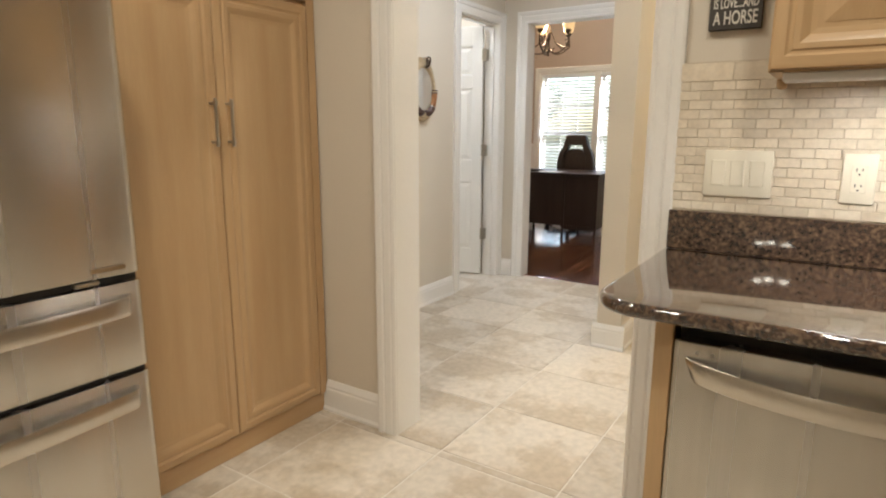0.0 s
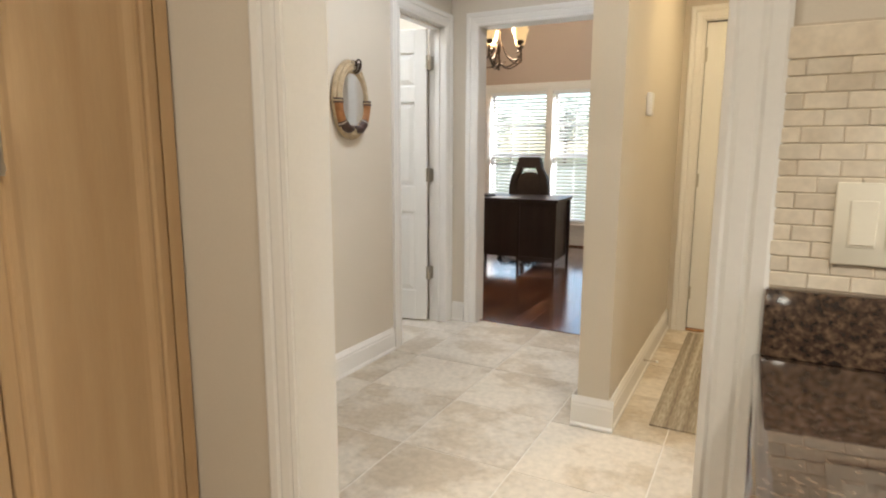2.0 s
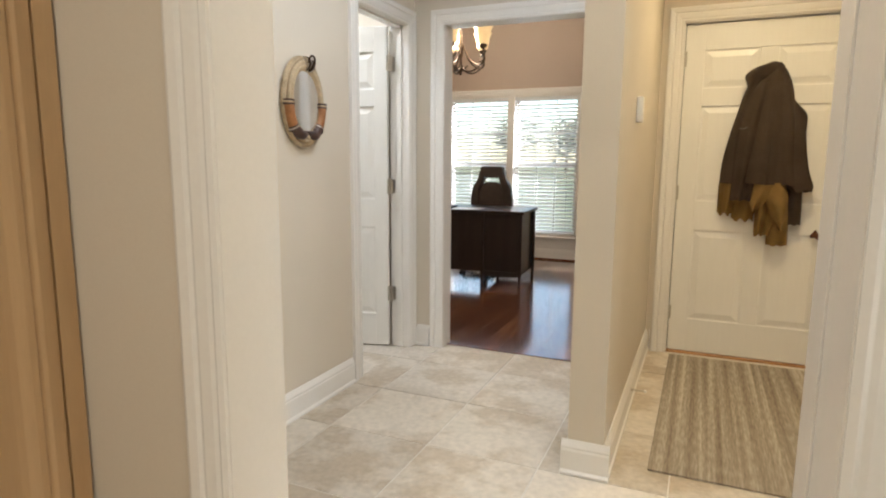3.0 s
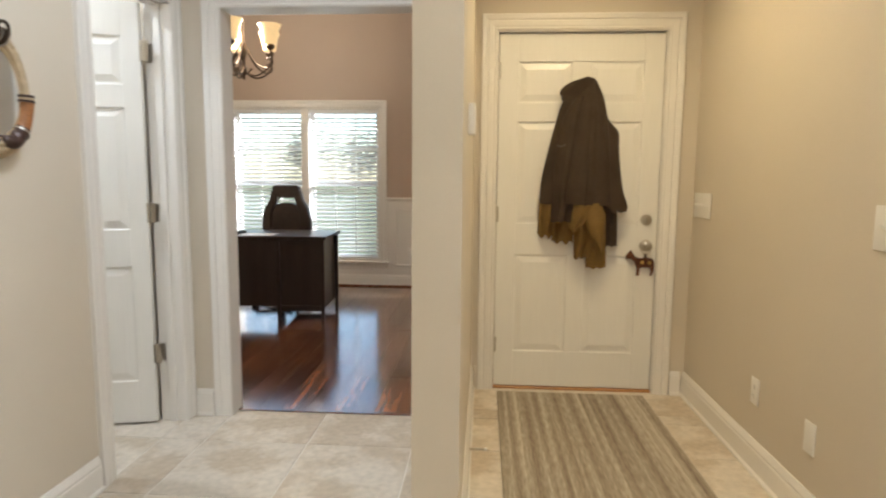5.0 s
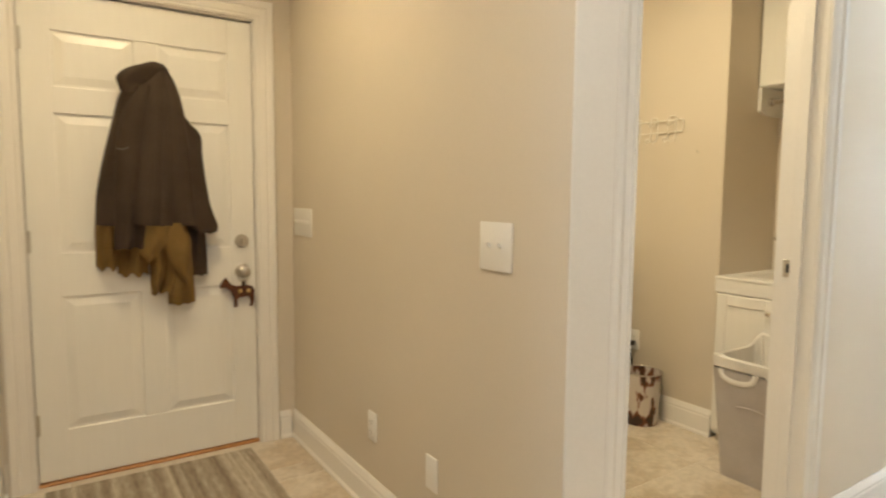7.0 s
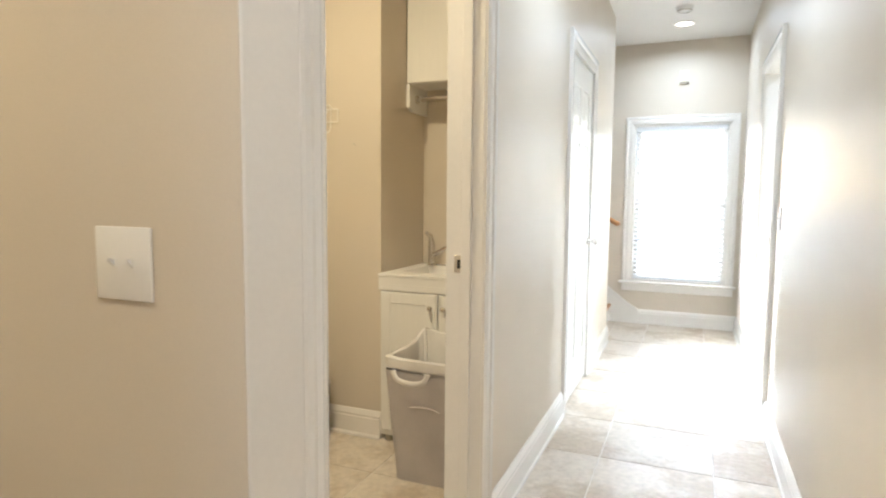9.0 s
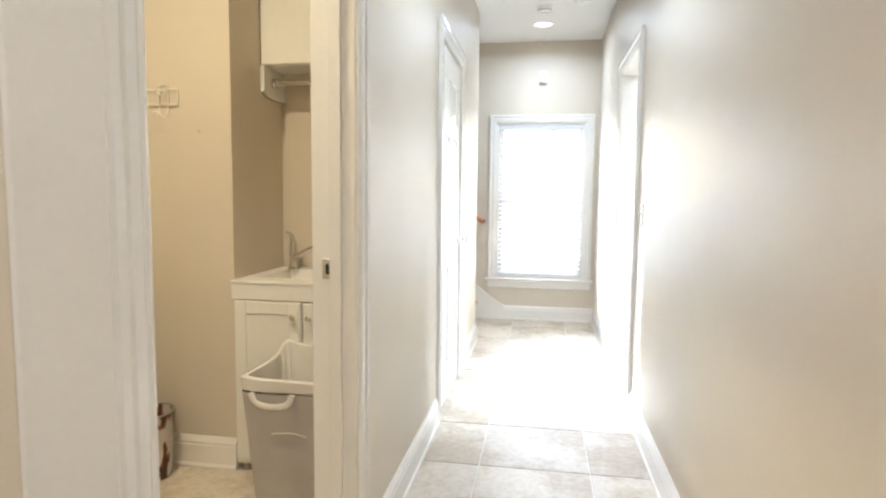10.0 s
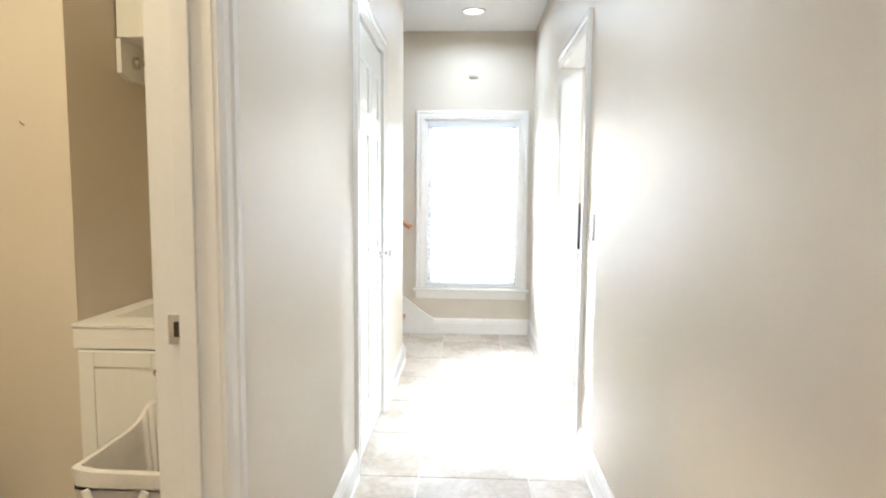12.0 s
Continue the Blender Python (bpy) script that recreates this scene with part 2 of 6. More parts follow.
def granite():
    m = mat("granite", (0.055, 0.032, 0.022), 0.03, vary=0.3, scale=60, grain=220, bump=0.0, coat=1.0)
    t = m.node_tree
    n, l = t.nodes, t.links
    b = n["Principled BSDF"]
    co = n.new("ShaderNodeTexCoord")
    vo = n.new("ShaderNodeTexVoronoi")
    vo.inputs["Scale"].default_value = 165
    ns = n.new("ShaderNodeTexNoise")
    ns.inputs["Scale"].default_value, ns.inputs["Detail"].default_value = 92, 8
    ramp = n.new("ShaderNodeValToRGB")
    e = ramp.color_ramp.elements
    e[0].position, e[0].color = 0.36, (0.026, 0.019, 0.016, 1)
    e[1].position, e[1].color = 0.80, (0.18, 0.12, 0.074, 1)
    mid = e.new(0.56)
    mid.color = (0.070, 0.042, 0.029, 1)
    add = n.new("ShaderNodeMath")
    add.operation = "MULTIPLY_ADD"
    l.new(co.outputs["Object"], vo.inputs["Vector"])
    l.new(co.outputs["Object"], ns.inputs["Vector"])
    sep = n.new("ShaderNodeSeparateColor")
    l.new(vo.outputs["Color"], sep.inputs[0])
    l.new(sep.outputs[0], add.inputs[0])
    add.inputs[1].default_value = 0.22
    l.new(ns.outputs[0], add.inputs[2])
    sub = n.new("ShaderNodeMath")
    sub.operation = "SUBTRACT"
    sub.inputs[1].default_value = 0.06
    l.new(add.outputs[0], sub.inputs[0])
    l.new(sub.outputs[0], ramp.inputs[0])
    l.new(ramp.outputs[0], b.inputs["Base Color"])
    return m


def striped(name, cols, rough=0.95):
    """Woven runner: uneven stripes that run along y, with flecks."""
    m = mat(name, cols[0], rough, vary=0.15, scale=40, grain=350, bump=0.5)
    t = m.node_tree
    n, l = t.nodes, t.links
    b = n["Principled BSDF"]
    co = n.new("ShaderNodeTexCoord")
    mp = n.new("ShaderNodeMapping")
    mp.inputs["Scale"].default_value = (26, 0.25, 1)
    l.new(co.outputs["Object"], mp.inputs[0])
    ns = n.new("ShaderNodeTexNoise")
    ns.inputs["Scale"].default_value, ns.inputs["Detail"].default_value = 1.0, 3
    l.new(mp.outputs[0], ns.inputs["Vector"])
    mp2 = n.new("ShaderNodeMapping")
    mp2.inputs["Scale"].default_value = (120, 14, 1)
    l.new(co.outputs["Object"], mp2.inputs[0])
    fl = n.new("ShaderNodeTexNoise")
    fl.inputs["Scale"].default_value = 1.0
    l.new(mp2.outputs[0], fl.inputs["Vector"])
    mul = n.new("ShaderNodeMath")
    mul.operation = "MULTIPLY_ADD"
    mul.inputs[1].default_value = 0.45
    l.new(fl.outputs[0], mul.inputs[0])
    l.new(ns.outputs[0], mul.inputs[2])
    ramp = n.new("ShaderNodeValToRGB")
    e = ramp.color_ramp.elements
    e[0].position, e[0].color = 0.50, (*cols[0], 1)
    e[1].position, e[1].color = 0.92, (*cols[2], 1)
    mid = e.new(0.72)
    mid.color = (*cols[1], 1)
    l.new(mul.outputs[0], ramp.inputs[0])
    l.new(ramp.outputs[0], b.inputs["Base Color"])
    return m


GRANITE = granite()
RUNNER = striped("runner_weave", [(0.19, 0.15, 0.11), (0.33, 0.28, 0.21), (0.52, 0.46, 0.37)])


def glass():
    m = bpy.data.materials.new("window_glass")
    m.use_nodes = True
    b = m.node_tree.nodes["Principled BSDF"]
    b.inputs["Base Color"].default_value = (1, 1, 1, 1)
    b.inputs["Roughness"].default_value, b.inputs["IOR"].default_value, b.inputs["Transmission Weight"].default_value = 0.0, 1.45, 1.0
    return m


GLASS = glass()

# ---- walls, floors, ceilings ----


def wall(name, axis, a0, a1, t0, t1, openings=(), z0=-0.02, z1=CEIL + 0.02, material=PAINT):
    """A wall along axis "x" or "y" from a0 to a1, between t0 and t1 across; openings (from, to, low, high) go through it."""
    bm = bmesh.new()

    def put(u0, u1, v0, v1):
        if u1 - u0 > 1e-4 and v1 - v0 > 1e-4:
            if axis == "x":
                add_box(bm, u0, u1, t0, t1, v0, v1)
            else:
                add_box(bm, t0, t1, u0, u1, v0, v1)
    at = a0
    for o0, o1, low, high in sorted(openings):
        put(at, o0, z0, z1)
        put(o0, o1, z0, low)
        put(o0, o1, high, z1)
        at = o1
    put(at, a1, z0, z1)
    return structure(name, bm, material)


KY = 2.40      # kitchen face of the wall with the cased opening
HY = 2.645     # hall's south wall
NY = 3.70      # hall's north wall
wall_kn_w = wall("wall_kitchen_north_west", "x", -3.4, -0.985, 2.42, 2.545)
wall("wall_kitchen_header", "x", -0.985, -0.068, 2.41, 2.545, z0=2.05)
wall_kn = wall("wall_kitchen_north_east", "x", -0.068, 2.72, KY, 2.525)
wall("wall_hall_south", "x", -0.068, 6.2, 2.525, HY, [(3.635, 4.45, -0.02, 2.05)])
wall("wall_kitchen_west", "y", -1.72, 2.42, -2.15, -2.03)
wall("wall_kitchen_south", "x", -2.03, 2.72, -1.72, -1.6)
wall("wall_kitchen_east", "y", -1.6, KY, 2.60, 2.72)
wall("wall_mudroom_west", "y", 3.55, 5.12, -2.08, -1.96, [(4.44, 5.03, -0.02, 2.05)])
wall("wall_office_south", "x", -4.42, -0.66, 5.12, 5.24, [(-1.75, -0.75, -0.02, 2.05)], z1=3.37)
wall("wall_entry_west", "y", 3.86, 9.1, -0.66, -0.52)
wall("wall_office_east_upper", "y", 5.24, 9.1, -0.66, -0.52, z0=2.9, z1=3.37)
wall("wall_entry_north", "x", -0.52, 0.835, 5.645, 5.785, [(-0.400, 0.542, -0.02, 2.065)])
wall("wall_entry_east", "y", 3.732, 5.645, 0.715, 0.835)
wall("wall_hall_north", "x", 0.835, 5.10, NY, 3.83, [(0.897, 1.83, -0.02, 2.05), (3.31, 4.04, -0.02, 2.05)])
wall("wall_laundry_east", "y", 4.47, 5.75, 2.53, 2.65)
wall("wall_niche_side", "x", 2.65, 3.03, 4.47, 4.59)
wall("wall_niche_back", "y", 3.83, 4.59, 3.03, 3.15)
wall("wall_laundry_north", "x", 0.835, 2.65, 5.75, 5.87)
wall("wall_hall_east", "y", 0.68, 6.3, 6.06, 6.22, [(2.762, 3.612, 0.42, 1.935)])
wall("wall_stair_west", "y", 3.83, 6.3, 4.98, 5.10)
wall("wall_stair_north", "x", 5.10, 6.06, 6.18, 6.3)
wall("wall_bath_west", "y", 0.80, 2.525, 2.95, 3.07)
wall("wall_bath_south", "x", 2.95, 6.06, 0.68, 0.80)
wall("wall_mudroom_return", "x", -3.28, -2.08, 3.55, 3.67)
wall("wall_closet_west", "y", 2.545, 5.12, -3.4, -3.28)
wall("wall_closet_south", "x", -3.28, -2.08, 3.9, 4.02)
wall("wall_closet_north", "x", -3.28, -2.08, 5.10, 5.118)
wall("wall_closet_back", "x", 3.15, 4.98, 4.40, 4.52)
OWY = 8.96     # office window wall
OCEIL = 3.35   # the office is taller than the hall
wall("wall_office_north", "x", -4.42, -0.66, OWY, 9.1, [(-3.355, -1.64, 0.30, 2.035)], z1=OCEIL + 0.02, material=PAINT_OFFICE)
wall("wall_office_west", "y", 5.24, OWY, -4.42, -4.30, z1=OCEIL + 0.02, material=PAINT_OFFICE)
# office faces of the shared walls wear the office paint
structure("office_lining_east", box(-0.668, -0.661, 5.245, OWY, 0, OCEIL), PAINT_OFFICE)
bm = bmesh.new()
add_box(bm, -4.30, -1.76, 5.241, 5.248, 0, OCEIL)
add_box(bm, -0.74, -0.67, 5.241, 5.248, 0, OCEIL)
add_box(bm, -1.76, -0.74, 5.241, 5.248, 2.07, OCEIL)
structure("office_lining_south", bm, PAINT_OFFICE)

structure("floor_slab", box(-4.5, 6.3, -1.8, 9.2, -0.15, -0.0028), GROUT, "beige grout bed under the floor tiles")
bm = bmesh.new()
add_box(bm, -4.5, 6.3, -1.8, 5.18, CEIL, CEIL + 0.2)
add_box(bm, -0.59, 6.3, 5.18, 9.2, CEIL, CEIL + 0.2)
structure("ceiling", bm, CEILING, "flat white painted ceiling")
structure("ceiling_office", box(-4.5, -0.5, 5.1, 9.2, OCEIL, OCEIL + 0.2), CEILING, "flat white ceiling of the tall office")
structure("ground", box(-300, 300, -300, 300, -1.2, -0.45), GRASS, "flat green lawn reaching the horizon", category="ground")


def run_profile(bm, p0, p1, out, profile):
    """Sweeps (proud, height) points along the floor line p0-p1; out: the unit vector away from the wall."""
    p0, p1, out = Vector((*p0, 0)), Vector((*p1, 0)), Vector((*out, 0))
    a = [bm.verts.new(p0 + out * d + Vector((0, 0, z))) for d, z in profile]
    b = [bm.verts.new(p1 + out * d + Vector((0, 0, z))) for d, z in profile]
    n = len(profile)
    for i in range(n):
        bm.faces.new((a[i], a[(i + 1) % n], b[(i + 1) % n], b[i]))
    bm.faces.new(a)
    bm.faces.new(b[::-1])


BASE = [(0, 0), (0.024, 0), (0.024, 0.010), (0.017, 0.020), (0.016, 0.098), (0.013, 0.106), (0.014, 0.114), (0.008, 0.130), (0.004, 0.140), (0, 0.140)]


def baseboard(p0, p1, out, profile=BASE, name="baseboard"):
    bm = bmesh.new()
    run_profile(bm, p0, p1, out, profile)
    bmesh.ops.recalc_face_normals(bm, faces=bm.faces)
    return structure(name, bm, TRIM)


for p0, p1, out in [
        ((-1.42, 2.42), (-1.075, 2.42), (0, -1)),
        ((-1.96, 3.526), (-1.96, 4.345), (1, 0)), ((-3.28, 3.55), (-1.9365, 3.55), (0, -1)), ((-3.28, 2.545), (-1.08, 2.545), (0, 1)),
        ((-1.936, 5.12), (-1.845, 5.12), (0, -1)),
        ((-0.684, 3.86), (-0.496, 3.86), (0, -1)), ((-0.52, 3.86), (-0.52, 5.645), (1, 0)), ((-0.66, 3.86), (-0.66, 5.12), (-1, 0)),
        ((-0.496, 5.645), (-0.49, 5.645), (0, -1)), ((0.632, 5.645), (0.691, 5.645), (0, -1)),
        ((0.715, 3.733), (0.715, 5.645), (-1, 0)),
        ((1.92, NY), (3.22, NY), (0, -1)), ((4.13, NY), (5.124, NY), (0, -1)), ((5.10, NY), (5.10, 3.83), (1, 0)),
        ((0.04, HY), (3.545, HY), (0, 1)), ((4.54, HY), (6.036, HY), (0, 1)), ((6.06, HY), (6.06, 3.52), (-1, 0)),
        ((2.53, 4.47), (2.53, 5.75), (-1, 0)), ((0.835, 5.75), (2.506, 5.75), (0, -1)),
        ((-4.30, OWY), (-0.67, OWY), (0, -1)), ((-0.668, 5.27), (-0.668, OWY - 0.03), (-1, 0))]:
    baseboard(p0, p1, out)
CASE = [(0, 0), (0, 0.010), (0.010, 0.014), (0.016, 0.011), (0.024, 0.0145), (0.046, 0.0165), (0.054, 0.013), (0.060, 0.019), (0.080, 0.021), (0.088, 0.018), (0.088, 0)]


def casing(name, axis, a0, a1, top, plane, out, low=0.0, profile=CASE):
    """Mitred trim round an opening a0..a1 in a wall along axis; plane is the wall's face and out is +1 or -1 across it."""
    bm = bmesh.new()
    rings = []
    for u, d in profile:
        c = plane + out * d
        path = [(a0 - u, low), (a0 - u, top + u), (a1 + u, top + u), (a1 + u, low)]
        rings.append([bm.verts.new((a, c, z) if axis == "x" else (c, a, z)) for a, z in path])
    for r, s in zip(rings, rings[1:]):
        for k in range(3):
            bm.faces.new((r[k], r[k + 1], s[k + 1], s[k]))
    for k in (0, 3):
        bm.faces.new([r[k] for r in rings])
    bmesh.ops.recalc_face_normals(bm, faces=bm.faces)
    return structure(name, bm, TRIM)


def lining(name, axis, a0, a1, top, t0, t1, stop=None):
    """The boards that line an opening, 18 mm thick, with a door stop where stop gives its place across."""
    bm = bmesh.new()
    e = 0.002

    def put(u0, u1, v0, v1, w0, w1):
        add_box(bm, *((u0, u1, w0, w1) if axis == "x" else (w0, w1, u0, u1)), v0, v1, 0.001)
    put(a0 - 0.016, a0 + e, 0, top, t0 - e, t1 + e)
    put(a1 - e, a1 + 0.016, 0, top, t0 - e, t1 + e)
    put(a0 - 0.016, a1 + 0.016, top - e, top + 0.016, t0 - e, t1 + e)
    if stop is not None:
        put(a0 + e, a0 + 0.013, 0, top - 0.012, stop, stop + 0.035)
        put(a1 - 0.013, a1 - e, 0, top - 0.012, stop, stop + 0.035)
        put(a0 + e, a1 - e, top - 0.013, top - e, stop, stop + 0.035)
    return structure(name, bm, TRIM)


casing("trim_kitchen_opening", "x", -0.985, -0.068, 2.05, KY, -1)
casing("trim_kitchen_opening_back", "x", -0.985, -0.068, 2.05, 2.545, 1)
lining("jamb_kitchen_opening", "x", -0.985, -0.068, 2.05, KY, 2.545)
structure("jamb_kitchen_return", box(-0.073, -0.053, 2.549, 2.648, 0, 2.05, 0.001), TRIM)
casing("trim_closet_door", "y", 4.44, 5.03, 2.05, -1.96, 1)
lining("jamb_closet_door", "y", 4.44, 5.03, 2.05, -2.08, -1.96, -2.035)
casing("trim_office_opening", "x", -1.75, -0.75, 2.05, 5.12, -1)
lining("jamb_office_opening", "x", -1.75, -0.75, 2.05, 5.12, 5.24)
casing("trim_entry_door", "x", -0.395, 0.537, 2.06, 5.645, -1)
casing("trim_laundry_opening", "x", 0.897, 1.83, 2.05, NY, -1)
structure("trim_laundry_corner", add_prism(bmesh.new(), [(0.7165, 3.7318), (0.718, 3.726), (0.808, 3.684), (0.8125, 3.684), (0.8125, 3.7318)], 2, 0, 2.15), TRIM)
lining("jamb_laundry_opening", "x", 0.897, 1.83, 2.05, NY, 3.83, 3.74)
casing("trim_hall_door", "x", 3.31, 4.04, 2.05, NY, -1)
lining("jamb_hall_door", "x", 3.31, 4.04, 2.05, NY, 3.83, 3.742)
casing("trim_bath_opening", "x", 3.635, 4.45, 2.05, HY, 1)
lining("jamb_bath_opening", "x", 3.635, 4.45, 2.05, 2.525, HY)
structure("threshold_office", box(-1.75, -0.75, 5.185, 5.215, 0, 0.007, 0.002), PLANK, "dark wood floor threshold strip")

# ---- panelled doors ----
ROWS6 = [(0.215, 0.785), (0.97, 1.545), (1.655, 1.875)]


def raised_panel(w, h, side, edge=0.032, rise=0.008):
    """A raised field, bevelled all round, lying in the plane y = 0 and rising towards side * y."""
    bm = bmesh.new()
    o = [bm.verts.new(p) for p in ((0, 0, 0), (w, 0, 0), (w, 0, h), (0, 0, h))]
    k = edge
    i1 = [bm.verts.new((x, side * rise, z)) for x, z in ((k, k), (w - k, k), (w - k, h - k), (k, h - k))]
    bm.faces.new(i1)
    for a in range(4):
        bm.faces.new((o[a], o[(a + 1) % 4], i1[(a + 1) % 4], i1[a]))
    bm.faces.new(o[::-1])
    bmesh.ops.recalc_face_normals(bm, faces=bm.faces)
    return bm


def six_panel(parent, w, h, rows=ROWS6, stile=0.112, mid=0.10, material=DOORWHITE, t=0.036):
    """A six-panel leaf from x = 0 to w, faces at y = 0 and y = t."""
    k = h / 2.03
    bm = bmesh.new()
    add_box(bm, 0.002, w - 0.002, 0.009, t - 0.009, 0.002, h - 0.002)
    add_box(bm, 0, stile, 0, t, 0, h, 0.003)
    add_box(bm, w - stile, w, 0, t, 0, h, 0.003)
    pw = (w - 2 * stile - mid) / 2
    zs = [0] + [z * k for r in rows for z in r] + [h]
    for a, b in zip(zs[::2], zs[1::2]):
        add_box(bm, stile - 0.003, w - stile + 0.003, 0.0004, t - 0.0004, a, b, 0.003)
    for z0, z1 in rows:
        add_box(bm, stile + pw, stile + pw + mid, 0.0006, t - 0.0006, z0 * k - 0.002, z1 * k + 0.002, 0.003)
    leaf = part("door_leaf", bm, material, parent)
    for z0, z1 in rows:
        for x in (stile, stile + pw + mid):
            g = 0.010
            for side, y in ((-1, 0.009), (1, t - 0.009)):
                p = part("panel", raised_panel(pw - 2 * g, (z1 - z0) * k - 2 * g, side), material, leaf)
                p.location = (x + g, y, z0 * k + g)
    return leaf


def lever_knob(parent, x, y, z, out, material=NICKEL, name="door_knob"):
    """A round knob on a rose; out: -1 or 1 along y."""
    bm = bmesh.new()
    m = Matrix.Translation((x, y, z)) @ pose(0, 0, 0, 90 if out < 0 else -90)
    add_lathe(bm, [(0, 0), (0.032, 0), (0.032, 0.004), (0.026, 0.008), (0.011, 0.010), (0.011, 0.034), (0.022, 0.040), (0.027, 0.050), (0.026, 0.060), (0.018, 0.067), (0, 0.069)], 20, m)
    return part(name, bm, material, parent, smooth=True)


def hinge(parent, x, y, z, material=NICKEL):
    bm = bmesh.new()
    add_lathe(bm, [(0, -0.046), (0.0065, -0.046), (0.0065, 0.046), (0, 0.046)], 10, Matrix.Translation((x, y, z)))
    add_box(bm, x - 0.016, x + 0.016, y + 0.003, y + 0.006, z - 0.045, z + 0.045, 0.001)
    return part("hinge", bm, material, parent, smooth=True)


# entry door, closed
entry = thing("door_1", (-0.385, 5.664, 0.018), 0, "closed white six-panel entry door with satin hardware", "door", kind="structure")
six_panel(entry, 0.914, 2.03)
for z in (0.25, 1.02, 1.83):
    hinge(entry, -0.004, -0.006, z, NICKEL)
bm = bmesh.new()
add_lathe(bm, [(0, 0), (0.031, 0), (0.031, 0.008), (0.026, 0.016), (0.012, 0.018), (0, 0.018)], 22, Matrix.Translation((0.850, 0, 0.998)) @ pose(0, 0, 0, 90))
add_box(bm, 0.844, 0.856, -0.034, -0.016, 0.980, 1.016, 0.004)
part("deadbolt", bm, NICKEL, entry, "satin nickel deadbolt", True)
lever_knob(entry, 0.850, 0, 0.852, -1)
part("latch_plate", box(0.9125, 0.9155, 0.004, 0.03, 0.80, 0.90), NICKEL, entry)
structure("threshold_entry", box(-0.395, 0.537, 5.652, 5.76, 0, 0.014, 0.004), WOODRAIL, "oak threshold strip under the entry door")
bm = bmesh.new()
add_box(bm, -0.400, -0.388, 5.647, 5.785, 0, 2.053)
add_box(bm, 0.531, 0.542, 5.647, 5.785, 0, 2.053)
add_box(bm, -0.400, 0.542, 5.647, 5.785, 2.053, 2.065)
structure("jamb_entry_door", bm, TRIM)
# added unseen slab that closes the doorway off from daylight behind the door
structure("entry_backing_slab", box(-0.6, 0.9, 5.79, 5.83, -0.3, CEIL), PAINT)

# small room's door, swung open into that room on its far hinges
cdoor = thing("door_2", (-2.088, 5.016, 0.012), 180 + 14, "white six-panel door standing open on its hinges", "door", kind="structure")
six_panel(cdoor, 0.575, 2.03, stile=0.085, mid=0.07)
for z in (0.35, 1.05, 1.81):
    bm = bmesh.new()
    add_lathe(bm, [(0, -0.045), (0.0065, -0.045), (0.0065, 0.045), (0, 0.045)], 10, Matrix.Translation((-0.012, 0.038, z)))
    add_box(bm, -0.004, -0.001, 0.002, 0.036, z - 0.045, z + 0.045, 0.001)
    add_box(bm, -0.034, 0.004, 0.0365, 0.0395, z - 0.048, z + 0.048, 0.001)
    part("hinge", bm, NICKEL, cdoor, smooth=True)
bm = bmesh.new()
for z in (0.36, 1.06, 1.82):
    add_box(bm, -2.079, -2.048, 5.0265, 5.0285, z - 0.045, z + 0.045, 0.001)
structure("hinge_leaves", bm, NICKEL)

# hall closet door, closed
hdoor = thing("door_3", (3.318, 3.703, 0.012), 0, "closed white six-panel closet door in the hall", "door", kind="structure")
six_panel(hdoor, 0.714, 2.03, stile=0.10, mid=0.085)
for z in (0.25, 1.02, 1.80):
    hinge(hdoor, -0.003, -0.008, z)
lever_knob(hdoor, 0.648, 0, 0.93, -1, CHROME)

# strike plate in the laundry jamb
bm = bmesh.new()
add_box(bm, 1.8225, 1.829, 3.755, 3.800, 0.970, 1.030, 0.001)
strike = tagged(obj("strike_plate", bm, CHROME), "chrome strike plate let into a white jamb", "strike plate")
part("latch_hole", box(1.8205, 1.8228, 3.766, 3.788, 0.985, 1.015), BLACK, strike)
for z in (0.976, 1.024):
    bm = add_lathe(bmesh.new(), [(0, 0), (0.004, 0), (0.003, 0.0012), (0, 0.0012)], 8, Matrix.Translation((1.8226, 3.777, z)) @ pose(0, 0, 0, 0, -90, 0))
    part("screw", bm, NICKEL, strike)

# ---- windows ----


